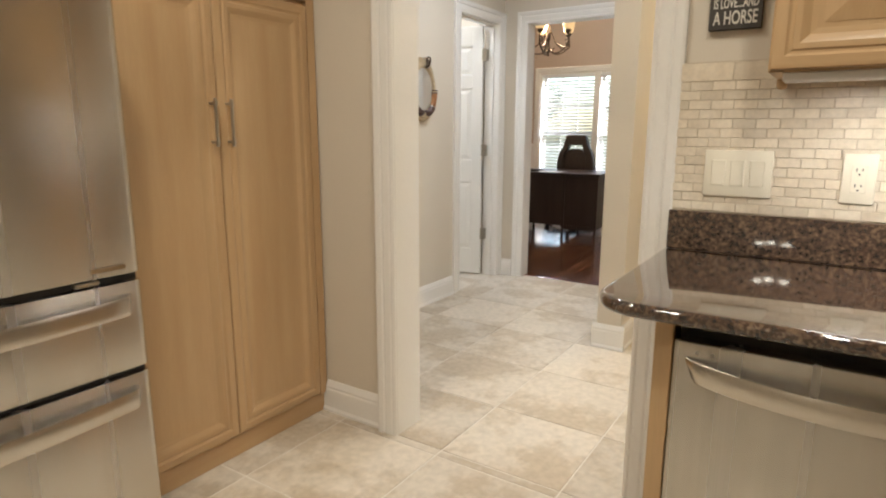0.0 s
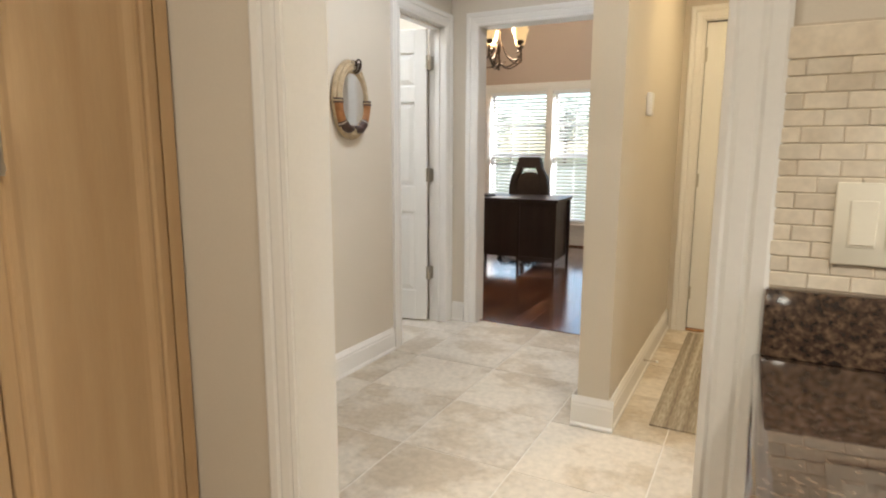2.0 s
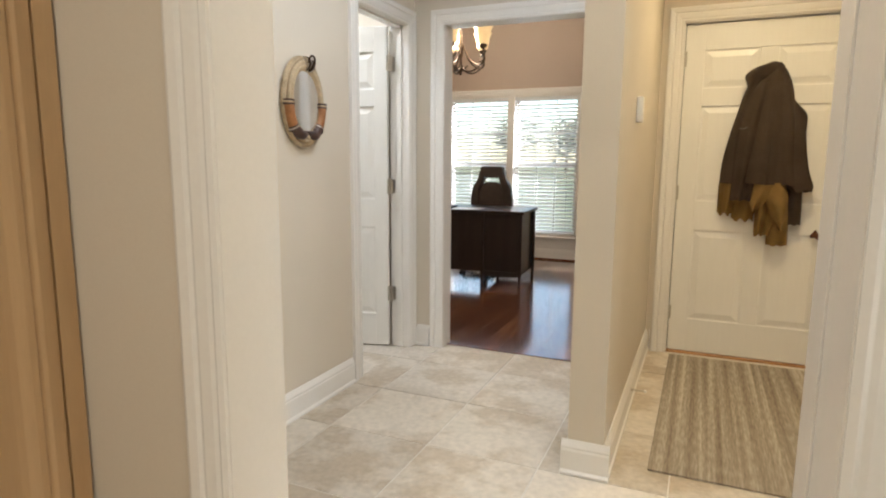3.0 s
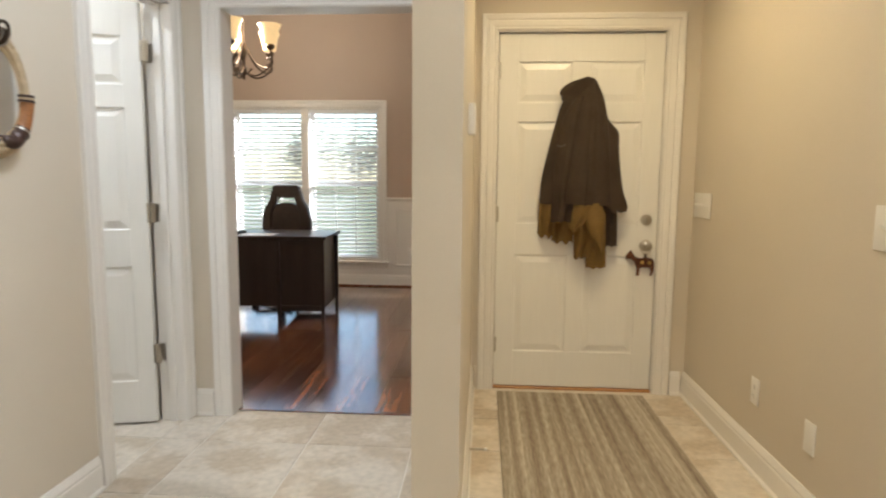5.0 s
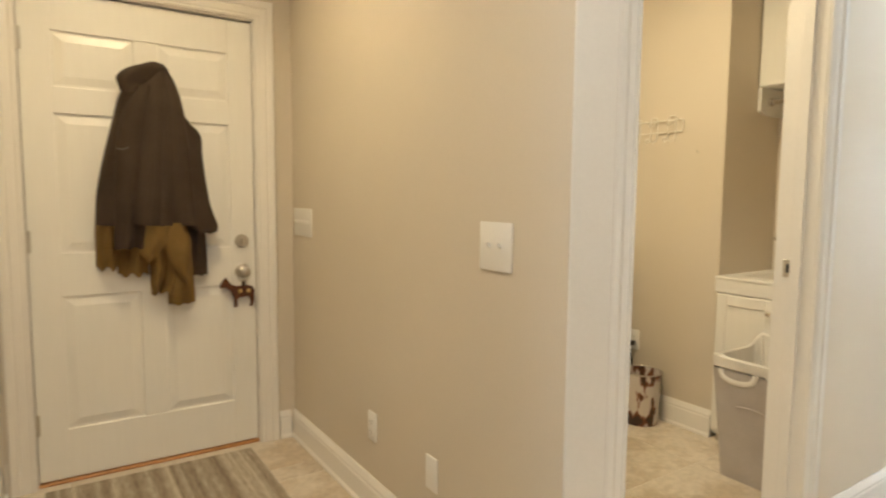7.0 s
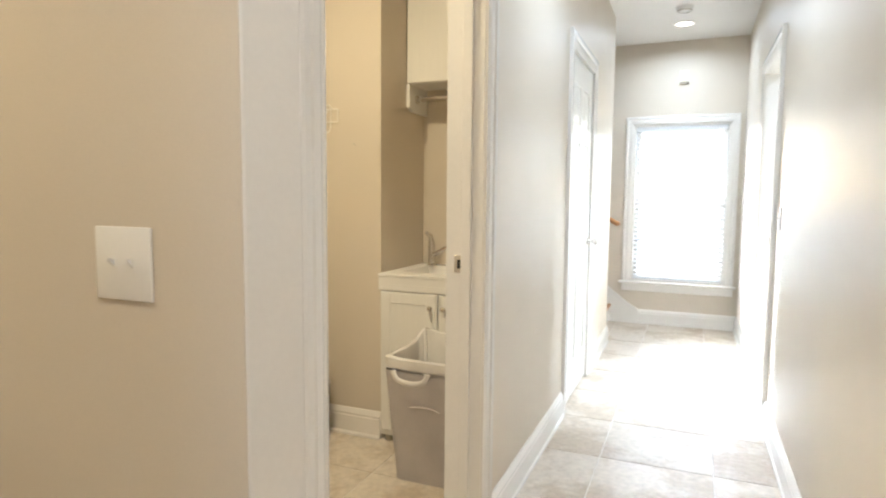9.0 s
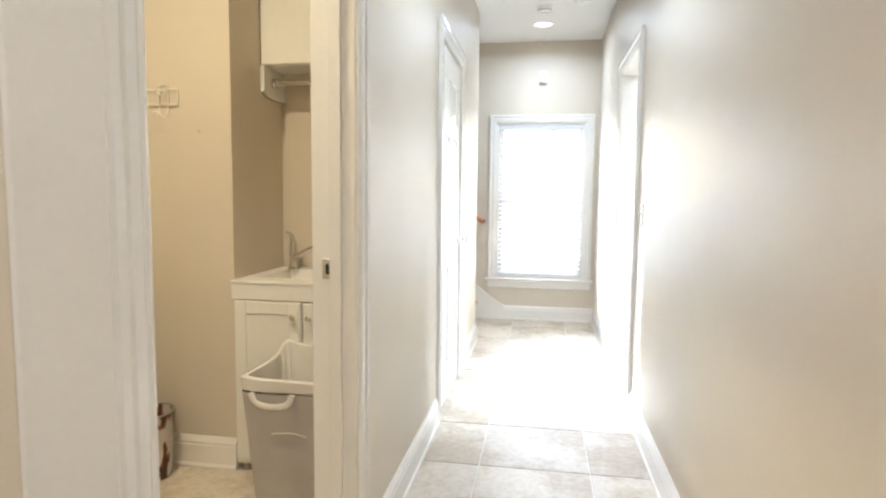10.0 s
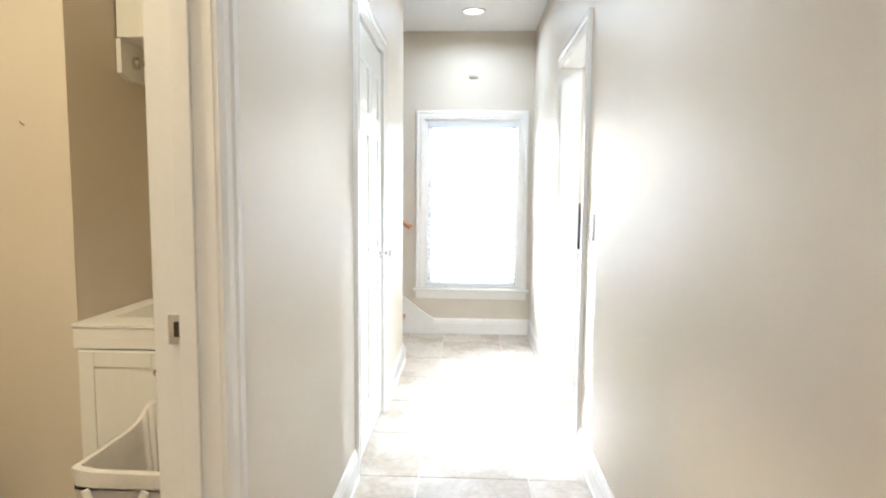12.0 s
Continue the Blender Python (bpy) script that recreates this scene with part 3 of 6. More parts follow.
def window(name, axis, a0, a1, z0, z1, plane, thick, out, units, blind_open):
    """A double-hung window in the opening; plane: the room face, out: +1 or -1 from the room to outside, units: spans of each sash pair."""
    win = thing(name, (0, 0, 0), 0, "white double-hung window with open slatted blinds", "window", kind="structure")

    def bx(bm, u0, u1, w0, w1, v0, v1, bev=0.0):
        lo, hi = sorted((plane + out * w0, plane + out * w1))
        add_box(bm, *((u0, u1, lo, hi) if axis == "x" else (lo, hi, u0, u1)), v0, v1, bev)
    bm = bmesh.new()
    bx(bm, a0, a0 + 0.02, 0, thick, z0, z1)
    bx(bm, a1 - 0.02, a1, 0, thick, z0, z1)
    bx(bm, a0, a1, 0, thick, z1 - 0.02, z1)
    bx(bm, a0, a1, 0.0, thick, z0, z0 + 0.02)
    for (u0, u1), (v0, v1) in zip(units, units[1:]):
        bx(bm, u1, v0, -0.012, thick, z0, z1, 0.003)
    frame_ob = part("window_frame", bm, TRIM, win)
    bm = bmesh.new()
    bx(bm, a0 - 0.10, a1 + 0.10, -0.045, 0.005, z0 - 0.028, z0 - 0.002, 0.006)
    part("window_sill", bm, TRIM, win)
    bm = bmesh.new()
    bx(bm, a0 - 0.075, a1 + 0.075, -0.016, 0.0, z0 - 0.10, z0 - 0.03, 0.004)
    part("apron", bm, TRIM, win)
    for u0, u1 in units:
        zm = (z0 + z1) / 2
        for v0, v1, d in ((z0 + 0.02, zm + 0.02, 0.075), (zm - 0.02, z1 - 0.02, 0.105)):
            bm = bmesh.new()
            s = 0.042
            bx(bm, u0, u0 + s, d, d + 0.03, v0, v1, 0.002)
            bx(bm, u1 - s, u1, d, d + 0.03, v0, v1, 0.002)
            bx(bm, u0 + s, u1 - s, d, d + 0.03, v0, v0 + s, 0.002)
            bx(bm, u0 + s, u1 - s, d, d + 0.03, v1 - s, v1, 0.002)
            for q in (1 / 3, 2 / 3):
                c = u0 + s + (u1 - u0 - 2 * s) * q
                bx(bm, c - 0.008, c + 0.008, d + 0.006, d + 0.024, v0 + s, v1 - s)
            c = (v0 + v1) / 2
            bx(bm, u0 + s, u1 - s, d + 0.007, d + 0.023, c - 0.008, c + 0.008)
            sash = part("sash", bm, TRIM, win)
            bm = bmesh.new()
            bx(bm, u0 + s, u1 - s, d + 0.0135, d + 0.0165, v0 + s, v1 - s)
            pane = part("pane", bm, GLASS, sash)
            pane.visible_shadow = False
        # the blind of this unit
        blind = thing("window_blind", (0, 0, 0), 0, "white slatted blind hanging in the window, slats open", "blind", "window blinds")
        bm = bmesh.new()
        bx(bm, u0 + 0.004, u1 - 0.004, 0.004, 0.060, z1 - 0.065, z1 - 0.021, 0.004)
        part("headrail", bm, SLAT, blind)
        me = None
        z, tilt = z0 + 0.06, radians(blind_open)
        while z < z1 - 0.075:
            if me is None:
                bm = bmesh.new()
                w, h = (u1 - u0) / 2 - 0.008, 0.024
                prof = [(-h, -0.003), (-h * 0.4, 0.0012), (h * 0.4, 0.0012), (h, -0.003), (h * 0.4, -0.0012), (-h * 0.4, -0.0012)]
                prof = [(p * math.cos(tilt) - q * math.sin(tilt), p * math.sin(tilt) + q * math.cos(tilt)) for p, q in prof]
                add_prism(bm, prof, 0, -w, w)
                if axis == "y":
                    bmesh.ops.rotate(bm, verts=bm.verts, matrix=Matrix.Rotation(radians(90 if out > 0 else -90), 3, "Z"))
                slat = part("slat", bm, SLAT, blind)
                me = slat.data
            else:
                slat = new("slat", me)
                slat.parent = blind
            uc, wc = (u0 + u1) / 2, plane + out * 0.034
            slat.location = (uc, wc, z) if axis == "x" else (wc, uc, z)
            z += 0.0445
        bm = bmesh.new()
        bx(bm, u0 + 0.008, u1 - 0.008, 0.012, 0.056, z0 + 0.022, z0 + 0.040, 0.003)
        part("bottom_rail", bm, SLAT, blind)
        for q in (0.15, 0.85):
            c = u0 + (u1 - u0) * q
            bm = bmesh.new()
            bx(bm, c - 0.0012, c + 0.0012, 0.0085, 0.0105, z0 + 0.04, z1 - 0.065)
            bx(bm, c - 0.0012, c + 0.0012, 0.0575, 0.0595, z0 + 0.04, z1 - 0.065)
            part("ladder_cord", bm, SLAT, blind)
    return win


window("window_1", "x", -3.355, -1.64, 0.30, 2.035, OWY, 0.14, 1, [(-3.335, -2.540), (-2.455, -1.66)], 32)
casing("trim_office_window", "x", -3.355, -1.64, 2.035, OWY, -1, low=0.302, profile=[(u * 0.9, d) for u, d in CASE])
window("window_2", "y", 2.762, 3.612, 0.42, 1.935, 6.06, 0.16, 1, [(2.782, 3.592)], -13)
casing("trim_hall_window", "y", 2.762, 3.612, 1.935, 6.06, -1, low=0.422, profile=[(u * 0.86, d * 0.9) for u, d in CASE])

# ---- kitchen ----


def frame_door(parent, name, w, h, material, across, frame_w=0.062, t=0.02, raised=False):
    """A framed cabinet door in local x (width), z (height), face towards -y; its moulding steps down to the field."""
    door = part(name, box(0.004, w - 0.004, 0.011, t, 0.004, h - 0.004), material, parent)
    prof = [(0, t - 0.002), (0, 0.004), (0.003, 0.0012), (0.010, 0.0), (0.026, -0.001), (0.032, 0.0035), (0.037, 0.004), (0.041, 0.0005),
            (0.053, 0.001), (0.060, 0.004), (0.070, 0.0095), (0.078, 0.0105), (0.084, 0.0112)]
    prof = [(u * frame_w / 0.078, d) for u, d in prof]
    edge = [lambda u: (u, u), lambda u: (w - u, u), lambda u: (w - u, h - u), lambda u: (u, h - u)]
    for k, piece_name in enumerate(("rail", "stile", "rail", "stile")):      # mitred at the corners
        bm = bmesh.new()
        ends = []
        for corner in (edge[k], edge[(k + 1) % 4]):
            ends.append([bm.verts.new((corner(u)[0], d, corner(u)[1])) for u, d in prof])
        for i in range(len(prof) - 1):
            bm.faces.new((ends[0][i], ends[1][i], ends[1][i + 1], ends[0][i + 1]))
        bmesh.ops.recalc_face_normals(bm, faces=bm.faces)
        if sum(f.normal.y * f.calc_area() for f in bm.faces) > 0:
            bmesh.ops.reverse_faces(bm, faces=bm.faces)
        part(piece_name, bm, across if piece_name == "rail" else material, door)
    if raised:
        g = frame_w + 0.014
        p = part("panel", raised_panel(w - 2 * g, h - 2 * g, -1, 0.045, 0.009), material, door)
        p.location = (g, 0.0098, g)
    return door


def bar_handle(parent, p0, p1, out, r=0.006, stand=0.032, material=NICKEL):
    """A straight bar pull with two posts and turned ends."""
    p0, p1, out = Vector(p0), Vector(p1), Vector(out)
    d = (p1 - p0).normalized()
    bm = bmesh.new()
    add_tube(bm, [p0 - d * 0.016 + out * stand, p1 + d * 0.016 + out * stand], r, 10)
    for p in (p0, p1):
        add_tube(bm, [p, p + out * stand], [r * 0.8, r * 0.8], 8)
        add_tube(bm, [p + out * stand - d * 0.007, p + out * stand + d * 0.007], r * 1.35, 10)
    return part("handle", bm, material, parent, "satin metal bar handle", True)


# pantry: local x runs along the wall (world +y), local -y faces the kitchen
pantry = thing("pantry_cabinet", (-1.385, 1.507, 0), 90, "tall maple pantry cabinet with framed double doors", "cabinet")
part("carcass", box(0, 0.908, 0.022, 0.585, 0.085, 2.36, 0.002), MAPLE, pantry)
part("plinth", box(0, 0.908, 0.016, 0.58, 0.0, 0.085, 0.002), MAPLE_H, pantry)
for name, x, w in (("left_door", 0.004, 0.431), ("right_door", 0.439, 0.424)):
    for z, h in ((0.092, 1.60), (1.712, 0.63)):
        d = frame_door(pantry, name, w, h, MAPLE, MAPLE_H, 0.086)
        d.location = (x, 0, z)
        if z < 1:
            hx = w - 0.030 if name == "left_door" else 0.030
            bar_handle(d, (hx, 0, 1.092), (hx, 0, 1.220), (0, -1, 0), 0.0058, 0.030)
part("filler_strip", box(0.868, 0.9075, 0.004, 0.03, 0.085, 2.36, 0.001), MAPLE, pantry)
bm = bmesh.new()
add_prism(bm, [(-0.03, 2.44), (0.02, 2.44), (0.02, 2.36), (0.0, 2.36), (-0.006, 2.375)], 0, 0, 0.908)
part("crown", bm, MAPLE_H, pantry)

# refrigerator: local x along the wall, front at local y = 0 facing the kitchen
fridge = thing("refrigerator", (-1.135, 0.575, 0), 90, "stainless steel french-door refrigerator with two bottom drawers", "refrigerator")
FW = 0.912
part("body", box(0.004, FW - 0.004, 0.065, 0.74, 0.03, 1.76, 0.006), mat("fridge_side", (0.16, 0.155, 0.15), 0.45, 0.3, vary=0.04, bump=0.05), fridge)


def steel_front(name, x0, x1, z0, z1):
    r = 0.024
    arc = [(r - r * math.sin(a), r - r * math.cos(a)) for a in (math.pi / 2 * k / 7 for k in range(8))]
    outline = [(x0 + u, v) for u, v in arc[::-1]] + [(x1 - u, v) for u, v in arc] + [(x1, 0.06), (x0, 0.06)]
    bm = add_prism(bmesh.new(), outline, 2, z0, z1)
    rim = [e for e in bm.edges if abs(e.verts[0].co.z - e.verts[1].co.z) < 1e-6 and max(e.verts[0].co.y, e.verts[1].co.y) < 0.059]
    bmesh.ops.bevel(bm, geom=rim, offset=0.004, segments=2, affect="EDGES", profile=0.5)
    return part(name, bm, STEEL, fridge, smooth=True)


steel_front("left_door", 0.002, FW / 2 - 0.003, 0.853, 1.78)
rd = steel_front("right_door", FW / 2 + 0.003, FW - 0.002, 0.853, 1.78)
up_drawer = steel_front("upper_drawer", 0.002, FW - 0.002, 0.592, 0.832)
low_drawer = steel_front("lower_drawer", 0.002, FW - 0.002, 0.075, 0.575)
part("toe_grille", box(0.02, FW - 0.02, 0.05, 0.2, 0.01, 0.07, 0.004), BLACK, fridge)
bm = bmesh.new()
add_box(bm, 0.01, FW - 0.01, 0.02, 0.07, 0.576, 0.591)
add_box(bm, 0.01, FW - 0.01, 0.02, 0.07, 0.833, 0.852)
part("seal", bm, BLACK, fridge)


def bowed_handle(parent, x0, x1, z, height, stand, material, bow=0.022, label="bowed flat steel handle", rise=0.62):
    """A flat bar that bows outwards, swept along x with a rounded section."""
    bm = bmesh.new()
    n, rings = 40, []
    sect = [(-0.5, -0.3), (-0.5, 0.3), (-0.3, 0.5), (0.3, 0.5), (0.5, 0.3), (0.5, -0.3), (0.3, -0.5), (-0.3, -0.5)]
    for i in range(n + 1):
        u = i / n
        bend = math.sin(math.pi * u)
        y = -(0.004 + (stand + bow) * bend ** rise)
        drop = -0.006 * bend
        cut = 0.016 * (rise > 0.5) * (1 - 2 * u) * abs(1 - 2 * u) ** 5      # ends cut at a slant
        rings.append([bm.verts.new((x0 + (x1 - x0) * u + cut * (0.5 - b), y + 0.013 * a, z + drop + height * b)) for a, b in sect])
    for a, b in zip(rings, rings[1:]):
        for k in range(8):
            bm.faces.new((a[k], a[(k + 1) % 8], b[(k + 1) % 8], b[k]))
    bm.faces.new(rings[0][::-1])
    bm.faces.new(rings[-1])
    bmesh.ops.recalc_face_normals(bm, faces=bm.faces)
    return part("handle", bm, material, parent, label, True)


bowed_handle(up_drawer, 0.05, FW - 0.045, 0.776, 0.050, 0.034, STEEL_BAR, 0.006, rise=0.16)
bowed_handle(low_drawer, 0.05, FW - 0.045, 0.518, 0.050, 0.034, STEEL_BAR, 0.006, rise=0.16)
for x in (FW / 2 - 0.045, FW / 2 + 0.045):
    bar_handle(rd if x > FW / 2 else fridge, (x, 0, 1.0), (x, 0, 1.62), (0, -1, 0), 0.011, 0.045, STEEL_BAR)
part("badge", box(0.775, 0.865, -0.003, 0.002, 0.868, 0.882, 0.001), CHROME, rd, "small chrome maker's plate")
bm = bmesh.new()
add_box(bm, 0.74, 0.80, 0.004, 0.05, 0.836, 0.848, 0.003)
part("hinge", bm, NICKEL, fridge)

# base run: end filler, dishwasher, granite top
base = thing("base_cabinet", (0.128, 1.820, 0), 0, "maple end panel of the base cabinets by the dishwasher", "cabinet")
part("end_panel", box(0.0, 0.019, 0.0, 0.54, 0.0, 0.870, 0.002), MAPLE, base)
part("front_stile", box(0.0, 0.035, -0.018, -0.001, 0.0, 0.870, 0.002), MAPLE, base)

dish = thing("dishwasher", (0.165, 1.816, 0), 0, "stainless steel dishwasher with a bowed bar handle", "dishwasher")
part("tub", box(0.004, 0.598, 0.03, 0.54, 0.02, 0.869), BLACK, dish)
dd = part("door", box(0.0, 0.602, -0.016, 0.028, 0.11, 0.828, 0.006, 3), STEEL, dish, smooth=True)
part("toe_panel", box(0.004, 0.598, 0.05, 0.07, 0.0, 0.105), BLACK, dish)
h = bowed_handle(dd, 0.025, 0.577, 0.775, 0.042, 0.034, STEEL_BAR, 0.026)
h.location = (0, -0.016, 0)
for x in (0.045, 0.072):
    part("control_mark", add_lathe(bmesh.new(), [(0, 0), (0.004, 0), (0.004, 0.001), (0, 0.001)], 8, Matrix.Translation((x, -0.016, 0.808)) @ pose(0, 0, 0, 90)), NICKEL, dish)
cab2 = thing("base_cabinet", (0.772, 1.820, 0), 0, "maple base cabinet beside the dishwasher", "cabinet")
part("carcass", box(0.0, 0.9, 0.0, 0.54, 0.10, 0.870, 0.002), MAPLE, cab2)
part("plinth", box(0.0, 0.9, 0.06, 0.53, 0.0, 0.10), BLACK, cab2)
d = frame_door(cab2, "door", 0.44, 0.74, MAPLE, MAPLE_H)
d.location = (0.005, -0.022, 0.12)
d = frame_door(cab2, "door", 0.44, 0.74, MAPLE, MAPLE_H)
d.location = (0.45, -0.022, 0.12)

bm = bmesh.new()
x0, x1, y0, y1, r = 0.004, 2.55, 1.742, 2.384, 0.10
outline = [(x1, y1), (x0, y1)] + [(x0 + r - r * math.cos(a), y0 + r - r * math.sin(a)) for a in (math.pi / 2 * k / 10 for k in range(11))] + [(x1, y0)]
lo = [bm.verts.new((x, y, 0.871)) for x, y in outline]
f = bm.faces.new(lo)
ext = bmesh.ops.extrude_face_region(bm, geom=[f])
bmesh.ops.translate(bm, verts=[v for v in ext["geom"] if isinstance(v, bmesh.types.BMVert)], vec=(0, 0, 0.030))
bmesh.ops.recalc_face_normals(bm, faces=bm.faces)
rim = [e for e in bm.edges if abs(e.verts[0].co.z - e.verts[1].co.z) < 1e-5]
bmesh.ops.bevel(bm, geom=rim, offset=0.0125, segments=5, affect="EDGES", profile=0.5)
top = tagged(obj("countertop", bm, GRANITE, True), "polished dark brown granite countertop with rounded edge", "countertop")
part("upstand", box(0.015, 2.55, 2.362, 2.384, 0.9015, 1.010, 0.002), GRANITE, top)

upper = thing("wall_cabinet", (0.248, 2.098, 1.350), 0, "maple wall cabinet with a raised-panel door", "cabinet")
part("carcass", box(0.0, 1.6, 0.022, 0.286, 0.0, 0.95, 0.002), MAPLE, upper)
for x in (0.004, 0.41):
    d = frame_door(upper, "door", 0.395, 0.93, MAPLE, MAPLE_H, 0.075, raised=True)
    d.location = (x, 0, 0.004)
part("under_light", box(0.028, 0.75, 0.030, 0.095, -0.019, -0.0005, 0.003), PLATEWHITE, upper, "slim white under-cabinet light bar")
lamp("under_cabinet_lamp", "AREA", look((0.70, 2.16, 1.328), (0.70, 2.19, 0)), 0.50, (1, 0.9, 0.78), 0.66, 0.05)
bm = bmesh.new()
add_lathe(bm, [(0, 0), (0.0125, 0), (0.0125, -0.012), (0.0105, -0.019), (0.006, -0.0225), (0, -0.0235)], 16, Matrix.Translation((0.0135, 0.238, -0.0005)))
part("corner_peg", bm, MAPLE, upper, "rounded maple peg under the cabinet side", smooth=True)

# splashback tiles: courses of small bricks and a taller border above
splash = structure("splashback", box(0.012, 1.9, 2.3830, 2.3995, 1.010, 1.406), SPLASHGROUT, "tumbled beige stone brick tile splashback")
RH, TW, G = 0.0246, 0.0555, 0.0017
tile_mesh = {}


def stone(w, h, x, z, keep):
    key = (round(w, 4), round(h, 4))
    if key not in tile_mesh:
        bm = box(-w / 2, w / 2, -0.0035, 0.0035, -h / 2, h / 2, 0.0012)
        me = bpy.data.meshes.new("tile")
        bm.to_mesh(me)
        bm.free()
        me.materials.append(SUBWAY)
        tile_mesh[key] = me
    ob = new("tile", tile_mesh[key])
    ob.parent = splash
    ob.location = (x, 2.3845 + random.uniform(-0.0006, 0.0006), z)
    ob.rotation_euler = (random.uniform(-0.01, 0.01), random.uniform(-0.004, 0.004), random.uniform(-0.012, 0.012))


for row in range(14):
    z = 1.0115 + RH * (row + 0.5)
    x = 0.014 - (TW / 2 if row % 2 else 0)
    while x < 0.86:
        a, b = max(x, 0.014), x + TW
        if b - a > 0.01:
            stone(b - a - G, RH - G, (a + b) / 2, z, True)
        x += TW
x = 0.014
for w in (0.131, 0.155, 0.155, 0.155, 0.155, 0.155):
    stone(w - G, 0.046, x + w / 2, 1.0115 + RH * 14 + 0.0235, True)
    x += w
structure("splashback_beyond", box(0.88, 1.9, 2.3805, 2.386, 1.016, 1.408), SUBWAY, "beige stone tile splashback")


def plate(name, m, gangs, style, label, material=PLATE, w1=0.070, h=0.116):
    """A wall plate in local x, z with its back on y = 0, facing -y."""
    w = w1 + 0.046 * (gangs - 1)
    p = part("x", box(-w / 2, w / 2, -0.006, 0, -h / 2, h / 2, 0.003, 2), material, None, smooth=True)
    p.name = name
    tagged(p, label, "outlet" if style == "outlet" else "light switch")
    p.matrix_world = m
    for g in range(gangs):
        x = (g - (gangs - 1) / 2) * 0.046
        if style == "rocker":
            rim = part("switch_bezel", box(x - 0.0175, x + 0.0175, -0.0073, -0.004, -0.035, 0.035, 0.0012), material, p)
            bm = bmesh.new()
            add_prism(bm, [(-0.0070, 0.030), (-0.0092, -0.030), (-0.005, -0.031), (-0.005, 0.031)], 0, x - 0.0135, x + 0.0135)
            part("rocker", bm, material, p)
        elif style == "toggle":
            part("switch_slot", box(x - 0.005, x + 0.005, -0.0066, -0.004, -0.012, 0.012), material, p)
            bm = bmesh.new()
            add_prism(bm, [(-0.006, -0.006), (-0.006, 0.006), (-0.018, 0.012), (-0.018, 0.006)], 0, x - 0.0035, x + 0.0035)
            part("toggle", bm, material, p)
        elif style == "outlet":
            face = part("receptacle", box(x - 0.0165, x + 0.0165, -0.0075, -0.004, -0.034, 0.034, 0.001), material, p)
            for dz in (-0.019, 0.019):
                bm = bmesh.new()
                for dx, hh in ((-0.006, 0.004), (0.006, 0.0033)):
                    add_box(bm, x + dx - 0.0011, x + dx + 0.0011, -0.0078, -0.0070, dz - hh + 0.003, dz + hh + 0.003)
                add_lathe(bm, [(0, 0), (0.0024, 0), (0.0024, 0.0008), (0, 0.0008)], 8, Matrix.Translation((x, -0.007, dz - 0.008)) @ pose(0, 0, 0, 90))
                part("socket_holes", bm, BLACK, p)
    return p


plate("switch_plate", pose(0.177, 2.381, 1.116), 3, "rocker", "ivory triple rocker switch plate on the tiles", w1=0.072, h=0.122)
plate("outlet_plate", pose(0.443, 2.381, 1.114), 1, "outlet", "ivory power outlet on the tile splashback", w1=0.070, h=0.120)
plate("switch_plate", pose(0.715, 5.495, 1.108, 0, 0, -90), 4, "toggle", "wide white switch plate on the wall by the entry door", PLATEWHITE, w1=0.10, h=0.134)
plate("switch_plate", pose(0.715, 4.002, 1.102, 0, 0, -90), 2, "toggle", "white double toggle switch plate on the beige wall", PLATEWHITE, w1=0.094, h=0.134)
plate("outlet_plate", pose(0.715, 4.752, 0.345, 0, 0, -90), 1, "outlet", "white power outlet low on the beige wall", PLATEWHITE)
plate("cable_plate", pose(0.715, 4.320, 0.330, 0, 0, -90), 1, "blank", "blank white cover plate low on the beige wall", PLATEWHITE)
plate("switch_plate", pose(3.40, HY, 1.13, 0, 0, 180), 1, "toggle", "white switch plate beside the hall opening", PLATEWHITE)
plug_plate = plate("outlet_plate", pose(2.53, 4.975, 0.415, 0, 0, -90), 1, "outlet", "white laundry outlet with a black plug in it", PLATEWHITE)

# three-lamp pendant that hangs in the kitchen and shows in the polished stone
pend = thing("pendant_light", (-0.01, -1.0, 1.53), 0, "bronze pendant with three small glowing glass lamps", "pendant light")
BULB = mat("lamp_glass", (0.9, 0.86, 0.78), 0.3, vary=0.0, bump=0.0, emit=((1.0, 0.88, 0.68), 1.7))
part("stem", add_tube(bmesh.new(), [(0, 0, 0.14), (0, 0, CEIL - 1.53 - 0.02)], 0.007, 8), BRONZE, pend, smooth=True)
part("canopy", add_lathe(bmesh.new(), [(0, -0.03), (0.04, -0.026), (0.06, -0.004), (0.06, 0), (0, 0)], 20, Matrix.Translation((0, 0, CEIL - 1.53))), BRONZE, pend, smooth=True)
for k in range(3):
    a = 2 * math.pi * k / 3 + 0.35
    c, d_ = 0.105 * math.cos(a), 0.105 * math.sin(a)
    arm = part("arm", add_tube(bmesh.new(), catmull([(0, 0, 0.16), (0.5 * c, 0.5 * d_, 0.13), (c, d_, 0.10), (c, d_, 0.055)], 4), 0.006, 8), BRONZE, pend, smooth=True)
    part("lamp_globe", add_lathe(bmesh.new(), [(0, -0.035), (0.02, -0.030), (0.032, -0.010), (0.032, 0.015), (0.02, 0.045), (0, 0.055)], 16, Matrix.Translation((c, d_, 0))), BULB, arm, smooth=True)

